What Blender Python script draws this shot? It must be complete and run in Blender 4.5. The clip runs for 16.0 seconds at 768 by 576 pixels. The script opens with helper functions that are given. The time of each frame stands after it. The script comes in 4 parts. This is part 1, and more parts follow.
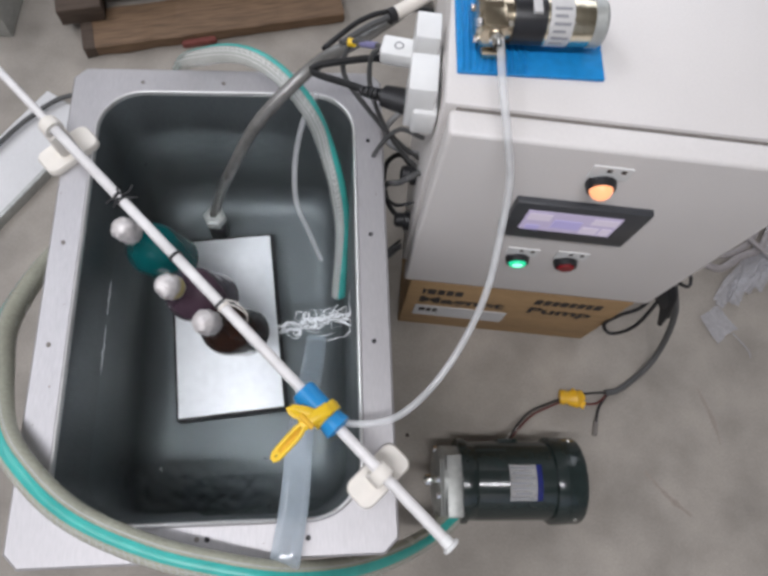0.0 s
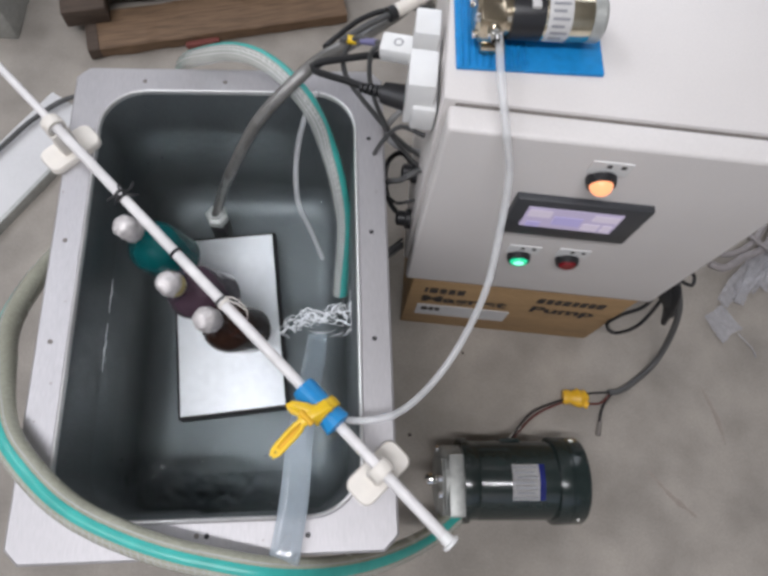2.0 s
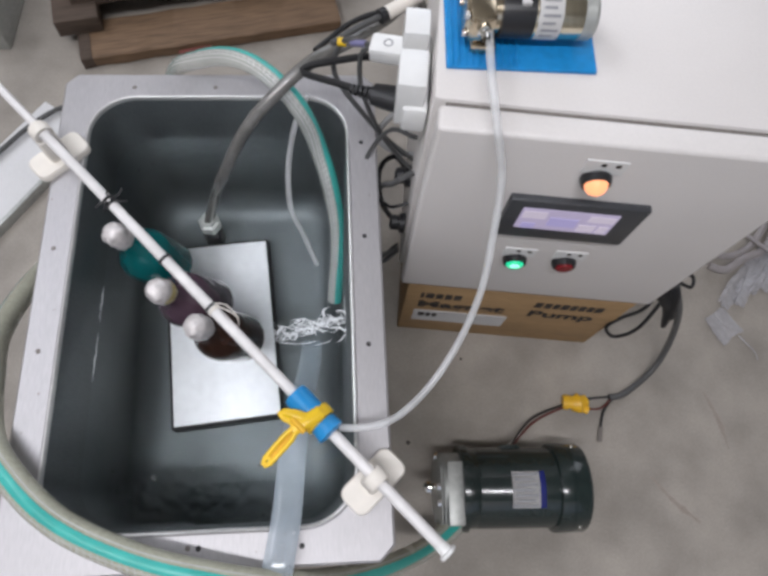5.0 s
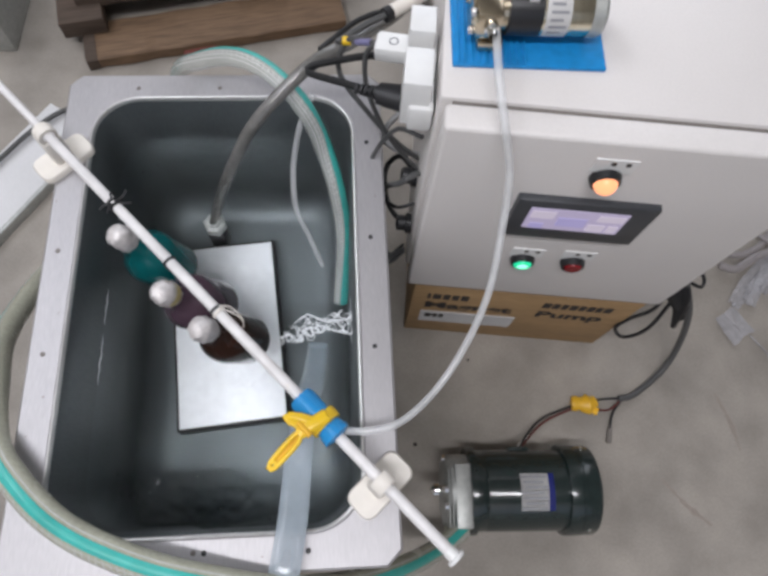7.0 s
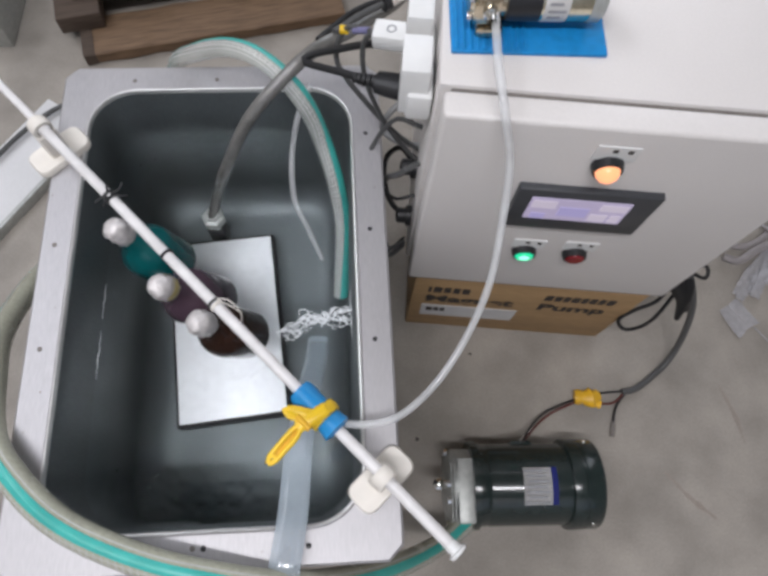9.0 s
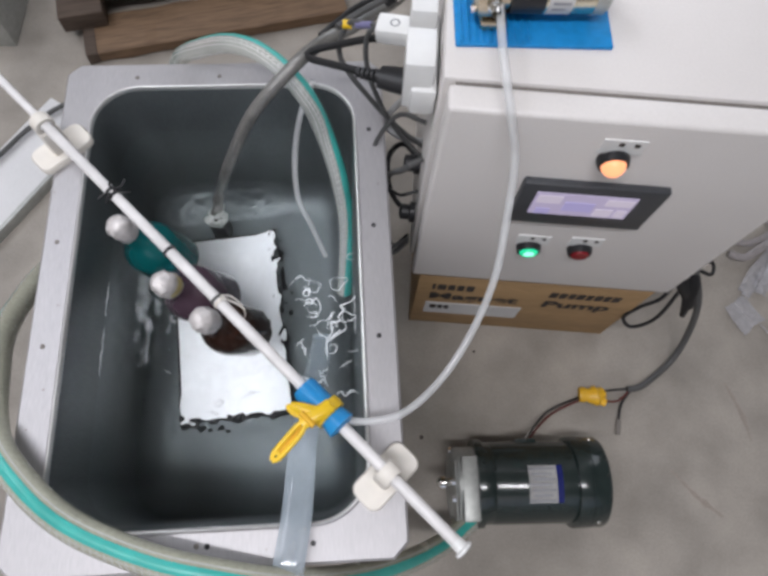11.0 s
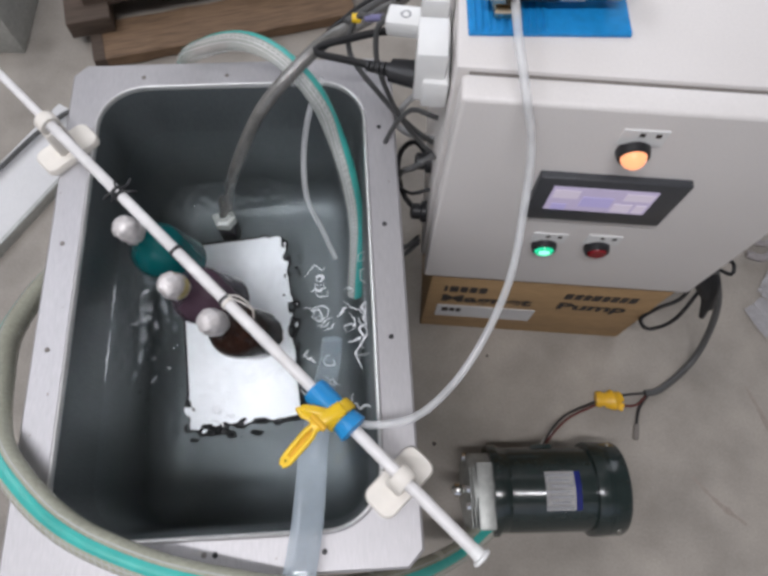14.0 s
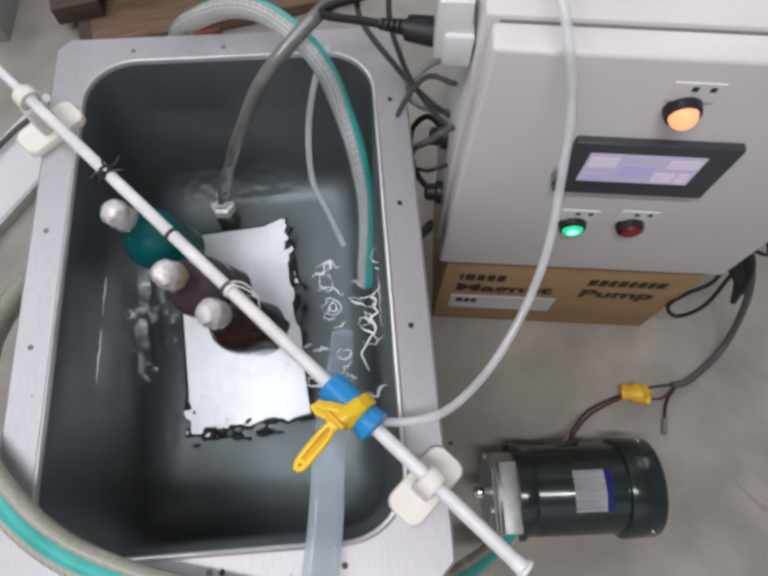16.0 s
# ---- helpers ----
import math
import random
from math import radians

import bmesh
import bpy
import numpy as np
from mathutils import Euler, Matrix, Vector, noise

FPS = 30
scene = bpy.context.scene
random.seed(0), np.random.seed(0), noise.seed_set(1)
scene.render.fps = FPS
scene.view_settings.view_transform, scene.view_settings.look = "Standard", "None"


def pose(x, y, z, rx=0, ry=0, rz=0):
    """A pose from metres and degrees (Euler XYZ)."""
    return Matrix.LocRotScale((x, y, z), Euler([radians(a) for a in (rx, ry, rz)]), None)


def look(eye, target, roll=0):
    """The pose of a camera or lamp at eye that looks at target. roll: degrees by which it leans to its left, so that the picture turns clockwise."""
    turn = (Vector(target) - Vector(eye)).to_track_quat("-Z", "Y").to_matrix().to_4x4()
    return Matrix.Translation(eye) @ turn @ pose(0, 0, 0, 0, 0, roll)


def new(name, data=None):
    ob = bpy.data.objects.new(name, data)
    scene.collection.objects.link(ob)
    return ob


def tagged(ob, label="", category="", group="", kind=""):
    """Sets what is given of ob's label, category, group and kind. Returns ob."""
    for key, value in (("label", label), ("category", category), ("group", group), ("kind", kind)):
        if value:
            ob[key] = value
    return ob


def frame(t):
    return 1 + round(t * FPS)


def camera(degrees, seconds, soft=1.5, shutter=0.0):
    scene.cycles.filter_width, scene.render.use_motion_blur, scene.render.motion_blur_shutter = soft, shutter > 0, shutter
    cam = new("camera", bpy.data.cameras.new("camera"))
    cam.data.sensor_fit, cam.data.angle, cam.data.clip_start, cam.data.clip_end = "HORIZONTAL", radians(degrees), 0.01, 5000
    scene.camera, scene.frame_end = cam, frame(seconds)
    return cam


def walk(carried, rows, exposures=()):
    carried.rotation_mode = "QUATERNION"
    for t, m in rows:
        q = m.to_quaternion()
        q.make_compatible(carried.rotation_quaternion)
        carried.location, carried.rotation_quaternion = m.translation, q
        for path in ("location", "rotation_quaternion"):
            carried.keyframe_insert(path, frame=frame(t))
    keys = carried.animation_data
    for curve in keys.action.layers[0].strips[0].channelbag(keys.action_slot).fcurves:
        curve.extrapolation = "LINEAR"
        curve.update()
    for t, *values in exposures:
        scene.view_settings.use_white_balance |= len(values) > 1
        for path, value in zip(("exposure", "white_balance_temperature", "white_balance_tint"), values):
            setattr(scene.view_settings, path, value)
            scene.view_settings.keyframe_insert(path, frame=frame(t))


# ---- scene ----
cam = camera(63.5, 16.0, soft=3.4)
PATH = [
    (0, (-0.058, -0.274, 0.952), (0.029, 0.39, -0.933), 12.8),
    (0.5, (-0.058, -0.275, 0.95), (0.022, 0.39, -0.935), 12.3),
    (1, (-0.056, -0.275, 0.949), (0.018, 0.389, -0.936), 11.9),
    (1.5, (-0.053, -0.277, 0.949), (0.018, 0.391, -0.934), 11.5),
    (2, (-0.052, -0.279, 0.95), (0.015, 0.393, -0.932), 11.1),
    (2.5, (-0.051, -0.28, 0.951), (0.016, 0.395, -0.931), 11.1),
    (3, (-0.048, -0.28, 0.947), (0.022, 0.403, -0.931), 10.8),
    (3.5, (-0.045, -0.279, 0.945), (0.025, 0.411, -0.931), 10.7),
    (4, (-0.044, -0.279, 0.943), (0.025, 0.416, -0.931), 10.4),
    (6.5, (-0.045, -0.277, 0.936), (0.001, 0.422, -0.938), 8.5),
    (7, (-0.044, -0.275, 0.934), (-0.003, 0.421, -0.941), 8.0),
    (7.5, (-0.044, -0.274, 0.93), (-0.004, 0.42, -0.946), 7.9),
    (8, (-0.043, -0.276, 0.927), (-0.005, 0.416, -0.949), 7.6),
    (8.5, (-0.042, -0.277, 0.926), (-0.006, 0.412, -0.951), 7.3),
    (9, (-0.041, -0.277, 0.926), (-0.007, 0.41, -0.952), 7.1),
    (11.5, (-0.042, -0.28, 0.92), (-0.022, 0.407, -0.958), 5.8),
    (12, (-0.042, -0.281, 0.919), (-0.028, 0.405, -0.959), 5.3),
    (12.5, (-0.044, -0.283, 0.917), (-0.034, 0.406, -0.961), 5.0),
    (13, (-0.043, -0.282, 0.912), (-0.039, 0.415, -0.962), 4.1),
    (13.5, (-0.043, -0.282, 0.907), (-0.043, 0.425, -0.964), 3.8),
    (14, (-0.044, -0.282, 0.903), (-0.049, 0.431, -0.966), 3.5),
    (14.5, (-0.044, -0.281, 0.898), (-0.054, 0.435, -0.969), 3.1),
    (15, (-0.047, -0.282, 0.893), (-0.058, 0.436, -0.973), 3.1),
    (15.5, (-0.051, -0.284, 0.878), (-0.058, 0.437, -0.988), 3.2),
    (16, (-0.061, -0.278, 0.848), (-0.056, 0.441, -1.018), 3.1),
]
walk(cam, [(t, look(eye, target, roll)) for t, eye, target, roll in PATH], [(0, -0.07, 6400, 12), (13, -0.09, 6400, 12), (16, -0.11, 6430, 13)])


# ---- world, light ----
world = bpy.data.worlds.new("sky")
scene.world = world
world.use_nodes = True
wn = world.node_tree.nodes
sky = wn.new("ShaderNodeTexSky")
sky.sky_type = "NISHITA"
sky.sun_disc = False
sky.sun_elevation, sky.sun_rotation = radians(50), radians(200)
world.node_tree.links.new(sky.outputs[0], wn["Background"].inputs[0])
wn["Background"].inputs[1].default_value = 0.07


def area_light(name, where, target, sx, sy, watts, colour):
    data = bpy.data.lights.new(name, "AREA")
    data.shape, data.size, data.size_y, data.energy, data.color = "RECTANGLE", sx, sy, watts, colour
    ob = new(name, data)
    ob.matrix_world = look(where, target)
    return ob


# Skylight and north window are unseen, assumed from shadow fall and floor brightness.
area_light("skylight_daylight", (-1.9, 0.6, 2.95), (-1.9, 0.6, 0), 0.8, 1.7, 34, (0.92, 0.95, 1.0))
area_light("ceiling_tube_light", (-0.4, -0.9, 2.93), (-0.4, -0.9, 0), 1.8, 0.14, 53, (0.97, 0.97, 0.99))
area_light("north_window_daylight", (0.4, 2.38, 1.7), (-0.5, 0.2, 0.3), 2.6, 1.4, 26, (0.93, 0.955, 1.0))
# No south window is known; this lamp is added to lift the cabinet front.
area_light("south_fill_light", (0.3, -2.38, 1.7), (0.1, 0.0, 0.3), 2.6, 1.4, 4, (1.0, 0.96, 0.94))


# ---- materials ----
def material(name, colour, rough=0.5, metal=0.0, grain=60.0, vary=0.12, bump=0.05, stain=6.0, stains=0.1,
             coat=0.0, transmission=0.0, ior=1.45, alpha=1.0, stretch=(1, 1, 1), random=0.0):
    m = bpy.data.materials.new(name)
    m.use_nodes = True
    nt = m.node_tree
    n, link = nt.nodes, nt.links.new
    b = n["Principled BSDF"]
    tc = n.new("ShaderNodeTexCoord")
    mp = n.new("ShaderNodeMapping")
    mp.inputs["Scale"].default_value = stretch
    link(tc.outputs["Object"], mp.inputs[0])
    fine, large = n.new("ShaderNodeTexNoise"), n.new("ShaderNodeTexNoise")
    fine.inputs["Scale"].default_value, fine.inputs["Detail"].default_value = grain, 5
    large.inputs["Scale"].default_value, large.inputs["Detail"].default_value = stain, 4
    link(mp.outputs[0], fine.inputs[0])
    link(mp.outputs[0], large.inputs[0])
    r1, r2 = n.new("ShaderNodeMapRange"), n.new("ShaderNodeMapRange")
    for r, lo, src in ((r1, vary, fine), (r2, stains, large)):
        r.inputs[1].default_value, r.inputs[2].default_value = 0.3, 0.7
        r.inputs[3].default_value, r.inputs[4].default_value = 1 - lo, 1 + lo * 0.6
        link(src.outputs[0], r.inputs[0])
    mul = n.new("ShaderNodeMath")
    mul.operation = "MULTIPLY"
    link(r1.outputs[0], mul.inputs[0])
    link(r2.outputs[0], mul.inputs[1])
    hsv = n.new("ShaderNodeHueSaturation")
    hsv.inputs["Color"].default_value = (*colour, 1)
    link(mul.outputs[0], hsv.inputs["Value"])
    if random:
        oi = n.new("ShaderNodeObjectInfo")
        rr = n.new("ShaderNodeMapRange")
        rr.inputs[3].default_value, rr.inputs[4].default_value = 1 - random, 1 + random
        link(oi.outputs["Random"], rr.inputs[0])
        m2 = n.new("ShaderNodeMath")
        m2.operation = "MULTIPLY"
        link(mul.outputs[0], m2.inputs[0])
        link(rr.outputs[0], m2.inputs[1])
        link(m2.outputs[0], hsv.inputs["Value"])
    link(hsv.outputs[0], b.inputs["Base Color"])
    rm = n.new("ShaderNodeMapRange")
    rm.inputs[3].default_value, rm.inputs[4].default_value = max(0.02, rough - 0.08), min(1, rough + 0.08)
    link(large.outputs[0], rm.inputs[0])
    link(rm.outputs[0], b.inputs["Roughness"])
    b.inputs["Metallic"].default_value = metal
    b.inputs["Coat Weight"].default_value = coat
    b.inputs["Transmission Weight"].default_value = transmission
    b.inputs["IOR"].default_value = ior
    b.inputs["Alpha"].default_value = alpha
    if bump:
        bp = n.new("ShaderNodeBump")
        bp.inputs["Strength"].default_value, bp.inputs["Distance"].default_value = bump, 0.002
        link(fine.outputs[0], bp.inputs["Height"])
        link(bp.outputs[0], b.inputs["Normal"])
    return m


def glowing(name, colour, strength, body=(0.5, 0.5, 0.5)):
    m = material(name, body, 0.25, bump=0, vary=0.03)
    b = m.node_tree.nodes["Principled BSDF"]
    b.inputs["Emission Color"].default_value = (*colour, 1)
    b.inputs["Emission Strength"].default_value = strength
    return m


CONCRETE = material("concrete", (0.318, 0.288, 0.254), 0.72, grain=300, vary=0.10, bump=0.16, stain=11, stains=0.24)
PLASTER = material("plaster", (0.55, 0.54, 0.52), 0.9, grain=30, stain=1.5)
STEEL = material("brushed_steel", (0.45, 0.437, 0.448), 0.48, 0.55, grain=700, vary=0.08, bump=0.05, stain=9, stains=0.12, stretch=(1, 0.12, 1))
# The sink's steel again, base colour darkened to carry the basin's shade.
STEEL_SHADED = material("shaded_basin_steel", (0.132, 0.149, 0.154), 0.5, 0.55, grain=500, vary=0.1, bump=0.05, stain=7, stains=0.18, stretch=(1, 1, 0.2))
CABINET = material("cabinet_paint", (0.745, 0.71, 0.69), 0.42, grain=500, vary=0.03, bump=0.12, stain=5, stains=0.05)
CARDBOARD = material("cardboard", (0.40, 0.255, 0.125), 0.85, grain=60, vary=0.12, bump=0.1, stain=8, stains=0.12, stretch=(1, 1, 5))
INK = material("black_ink", (0.05, 0.04, 0.035), 0.8, bump=0)
PAPER = material("paper_label", (0.60, 0.59, 0.58), 0.6, bump=0.02, vary=0.05)
MOTOR = material("motor_enamel", (0.015, 0.024, 0.023), 0.2, grain=120, vary=0.15, bump=0.03, coat=0.35)
CASTING = material("cast_aluminium", (0.47, 0.48, 0.46), 0.5, 0.55, grain=160, vary=0.14, bump=0.15)
CHROME = material("chrome", (0.72, 0.71, 0.68), 0.16, 1.0, bump=0, vary=0.05)
BRASSY = material("nickel_brass", (0.56, 0.48, 0.36), 0.22, 1.0, grain=80, bump=0.05)
GALV = material("zinc_shell", (0.70, 0.64, 0.50), 0.24, 1.0, grain=40, bump=0.02, stretch=(4, 1, 1))
BLACK = material("black_plastic", (0.018, 0.018, 0.02), 0.4, bump=0.05)
RUBBER = material("black_rubber", (0.014, 0.014, 0.015), 0.55, bump=0.05)
GREYCABLE = material("grey_cable", (0.085, 0.085, 0.085), 0.5, bump=0.05)
WHITE = material("white_plastic", (0.80, 0.80, 0.79), 0.35, bump=0.02, vary=0.04)
CREAM = material("cream_plastic", (0.80, 0.755, 0.69), 0.5, bump=0.04, vary=0.06)
RODPAINT = material("white_rod", (0.77, 0.75, 0.745), 0.33, bump=0.02, vary=0.05, stain=30)
BLUEMAT = material("blue_rubber", (0.006, 0.25, 0.61), 0.5, grain=150, bump=0.05)
BLUECLIP = material("blue_clip", (0.02, 0.27, 0.62), 0.35, bump=0.02)
YELLOW = material("yellow_clip", (0.80, 0.52, 0.02), 0.32, bump=0.02)
AMBERTAPE = material("yellow_tape", (0.75, 0.42, 0.02), 0.4, bump=0.2, grain=70)
TEAL = material("teal_stripe", (0.05, 0.46, 0.41), 0.3, bump=0.02, alpha=0.9)
CLEARHOSE = material("clear_hose", (0.72, 0.75, 0.71), 0.14, bump=0.05, grain=300, vary=0.06, alpha=0.42, stain=30, coat=0.6)
DULLHOSE = material("aged_hose", (0.45, 0.45, 0.36), 0.25, bump=0.12, grain=250, vary=0.12, alpha=0.9, stain=25)
MILKTUBE = material("milky_tube", (0.78, 0.79, 0.80), 0.18, bump=0.02, alpha=0.42, coat=0.5)
FLATTUBE = material("flat_film_tube", (0.52, 0.60, 0.67), 0.12, bump=0.12, grain=40, alpha=0.42, coat=0.8)
GREYHOSE = material("braided_hose", (0.20, 0.195, 0.185), 0.18, 0.25, grain=900, vary=0.3, bump=0.2, stain=60, stains=0.2, coat=0.4)
WOOD = material("old_wood", (0.185, 0.115, 0.068), 0.75, grain=260, vary=0.35, bump=0.3, stain=5, stains=0.25, stretch=(0.08, 1, 1))
DARKWOOD = material("dark_wood", (0.085, 0.06, 0.045), 0.8, grain=260, vary=0.35, bump=0.3, stain=5, stains=0.25, stretch=(0.08, 1, 1))
FOIL = material("foil_wrap", (0.72, 0.68, 0.67), 0.38, 0.2, grain=160, vary=0.2, bump=0.5, stain=70, stains=0.25)
FOILYELLOW = material("foil_yellowed", (0.66, 0.56, 0.26), 0.4, 0.1, grain=230, vary=0.2, bump=0.5)
TEALGLASS = material("teal_liquid", (0.004, 0.115, 0.12), 0.12, bump=0, coat=0.6)
PURPLEGLASS = material("purple_liquid", (0.095, 0.058, 0.080), 0.12, bump=0, coat=0.6)
BROWNGLASS = material("brown_liquid", (0.04, 0.018, 0.012), 0.12, bump=0, coat=0.6)
PLATETOP = material("transducer_face", (0.95, 0.96, 0.98), 0.5, 0.0, grain=130, vary=0.05, bump=0.04, stain=7, stains=0.12)
PLATESIDE = material("transducer_side", (0.012, 0.012, 0.014), 0.6)
SCREEN = glowing("lit_screen", (0.60, 0.50, 0.72), 0.52, (0.2, 0.2, 0.25))
SCREENBLUE = glowing("screen_blue", (0.50, 0.43, 0.76), 0.52, (0.2, 0.2, 0.3))
SCREENPALE = glowing("screen_pale", (0.68, 0.58, 0.74), 0.56, (0.3, 0.3, 0.3))
ORANGELENS = glowing("orange_lens", (1.0, 0.42, 0.22), 1.25, (0.6, 0.2, 0.05))
GREENLENS = glowing("green_lens", (0.02, 0.75, 0.36), 0.9, (0.01, 0.3, 0.15))
GREENCORE = glowing("green_core", (0.35, 1.0, 0.75), 1.3, (0.1, 0.4, 0.3))
REDLENS = material("red_lens", (0.24, 0.012, 0.018), 0.25, bump=0)
BEZEL = material("screen_bezel", (0.055, 0.058, 0.065), 0.4, bump=0.05, grain=300)
NAVY = material("navy_print", (0.02, 0.03, 0.25), 0.4, bump=0)
GREYPRINT = material("grey_print", (0.32, 0.32, 0.34), 0.6, bump=0)
SEAM = material("gasket", (0.20, 0.18, 0.165), 0.8, bump=0)
POLY = material("polythene", (0.50, 0.49, 0.51), 0.25, bump=0.3, grain=150, alpha=0.62)
BOARDWHITE = material("white_board", (0.66, 0.655, 0.66), 0.5, grain=300, vary=0.04, stain=8, stains=0.07)
BUNDLEGREY = material("light_grey_cable", (0.30, 0.30, 0.30), 0.45, bump=0.03)
VIOLET = material("violet_sleeve", (0.22, 0.21, 0.38), 0.4, bump=0)
SCRATCH = material("floor_scratch", (0.285, 0.245, 0.215), 0.8, grain=300, vary=0.2)
# Colours the braid's cross threads and the painted highlights along the hose.
THREAD_HIGHLIGHT = material("hose_thread_highlight", (0.76, 0.77, 0.75), 0.35, bump=0.05, grain=600, vary=0.2, alpha=0.6)
BEAD = material("polished_rim", (0.74, 0.74, 0.73), 0.42, 0.75, grain=300, vary=0.06, bump=0.03, stain=20, stains=0.1)
STRAP = material("aged_strap", (0.34, 0.31, 0.31), 0.35, bump=0.1, grain=200, alpha=0.75)
REDPAINT = material("red_paint_stain", (0.20, 0.06, 0.05), 0.8, grain=120, vary=0.3)
RED = material("red_wire", (0.12, 0.025, 0.02), 0.45, bump=0)
WATER = bpy.data.materials.new("water")
WATER.use_nodes = True
_n = WATER.node_tree.nodes
_g = _n.new("ShaderNodeBsdfGlass")
_g.inputs["IOR"].default_value, _g.inputs["Roughness"].default_value = 1.333, 0.0
_g.inputs["Color"].default_value = (0.95, 0.975, 0.98, 1)
WATER.node_tree.links.new(_g.outputs[0], _n["Material Output"].inputs[0])
_t, _b, _c = _n.new("ShaderNodeTexNoise"), _n.new("ShaderNodeBump"), _n.new("ShaderNodeTexCoord")
_t.inputs["Scale"].default_value = 28
_b.inputs["Strength"].default_value, _b.inputs["Distance"].default_value = 0.05, 0.004
WATER.node_tree.links.new(_c.outputs["Object"], _t.inputs[0])
WATER.node_tree.links.new(_t.outputs[0], _b.inputs["Height"])
WATER.node_tree.links.new(_b.outputs[0], _g.inputs["Normal"])
# White of the splash strands; the water's glints are put into this colour.
FOAM_GLINT = material("foam_glint", (0.90, 0.93, 0.95), 0.12, bump=0.3, grain=400, coat=0.5, alpha=0.95)


# ---- mesh helpers ----
def part(name, bm, mat, parent=None, label="", smooth=True):
    me = bpy.data.meshes.new(name)
    bmesh.ops.recalc_face_normals(bm, faces=bm.faces)
    bm.to_mesh(me)
    bm.free()
    for p in me.polygons:
        p.use_smooth = smooth
    if smooth:
        me.set_sharp_from_angle(angle=radians(40))
    me.materials.append(mat)
    ob = new(name, me)
    if parent:
        ob.parent = parent
    if label:
        ob["label"] = label
    return ob


def thing(name, m, label, category, group="", kind=""):
    ob = new(name)
    ob.matrix_world = m
    return tagged(ob, label, category, group, kind)


def xform(bm, verts, m):
    bmesh.ops.transform(bm, matrix=m, verts=verts)


def box(x0, x1, y0, y1, z0, z1, bevel=0.0, seg=2, bm=None):
    bm = bm or bmesh.new()
    r = bmesh.ops.create_cube(bm, size=1)["verts"]
    xform(bm, r, Matrix.Translation(((x0 + x1) / 2, (y0 + y1) / 2, (z0 + z1) / 2)) @ Matrix.Diagonal((x1 - x0, y1 - y0, z1 - z0, 1)))
    if bevel:
        es = list({e for v in r for e in v.link_edges})
        bmesh.ops.bevel(bm, geom=es, offset=bevel, segments=seg, affect="EDGES", profile=0.5)
    return bm


def lathe(profile, n=32, m=None, bm=None):
    """Revolve (radius, height) pairs about z."""
    bm = bm or bmesh.new()
    rings = []
    for r, z in profile:
        if r < 1e-6:
            rings.append([bm.verts.new((0, 0, z))])
        else:
            rings.append([bm.verts.new((r * math.cos(k * 2 * math.pi / n), r * math.sin(k * 2 * math.pi / n), z)) for k in range(n)])
    for a, b in zip(rings, rings[1:]):
        for k in range(n):
            q = (k + 1) % n
            if len(a) == 1 and len(b) > 1:
                bm.faces.new((a[0], b[k], b[q]))
            elif len(b) == 1 and len(a) > 1:
                bm.faces.new((a[k], a[q], b[0]))
            elif len(a) > 1:
                bm.faces.new((a[k], a[q], b[q], b[k]))
    if m:
        xform(bm, [v for r in rings for v in r], m)
    return bm


def spline(points, step=0.006):
    pts = [Vector(p) for p in points]
    pts = [2 * pts[0] - pts[1]] + pts + [2 * pts[-1] - pts[-2]]
    out = []
    for a, b, c, d in zip(pts, pts[1:], pts[2:], pts[3:]):
        k = max(2, int((c - b).length / step))
        for i in range(k):
            t = i / k
            out.append(0.5 * (2 * b + (c - a) * t + (2 * a - 5 * b + 4 * c - d) * t * t + (3 * b - a - 3 * c + d) * t ** 3))
    return out + [pts[-2]]


def sweep(points, radius, n=14, flat=1.0, arc=None, up=(0, 0, 1), step=0.006, bm=None, wobble=0.0, twist=None):
    """A tube along a smooth line; arc: only that range of degrees round it, from the upper side."""
    bm = bm or bmesh.new()
    line = spline(points, step)
    rings = []
    for i, p in enumerate(line):
        tan = (line[min(i + 1, len(line) - 1)] - line[max(i - 1, 0)]).normalized()
        side = tan.cross(Vector(up))
        side = side.normalized() if side.length > 0.05 else Vector((1, 0, 0))
        top = side.cross(tan)
        r = radius(i / (len(line) - 1)) if callable(radius) else radius
        if wobble:
            r *= 1 + wobble * noise.noise(p * 90)
        ring = []
        angs = [2 * math.pi * k / n for k in range(n)] if arc is None else [radians(arc[0] + (arc[1] - arc[0]) * k / (n - 1)) for k in range(n)]
        lean = radians(twist(i / (len(line) - 1))) if twist else 0
        for a in angs:
            a += lean
            ring.append(bm.verts.new(p + side * (math.sin(a) * r) + top * (math.cos(a) * r * flat)))
        rings.append(ring)
    for a, b in zip(rings, rings[1:]):
        for k in range(n if arc is None else n - 1):
            q = (k + 1) % n
            bm.faces.new((a[k], a[q], b[q], b[k]))
    if arc is None:
        bm.faces.new(rings[0])
        bm.faces.new(rings[-1])
    return bm


def rounded(w, l, r, seg=8):
    """Outline of a rounded rectangle, counter-clockwise."""
    out = []
    for cx, cy, a0 in ((w / 2 - r, l / 2 - r, 0), (-w / 2 + r, l / 2 - r, 90), (-w / 2 + r, -l / 2 + r, 180), (w / 2 - r, -l / 2 + r, 270)):
        for k in range(seg + 1):
            a = radians(a0 + 90 * k / seg)
            out.append((cx + r * math.cos(a), cy + r * math.sin(a)))
    return out


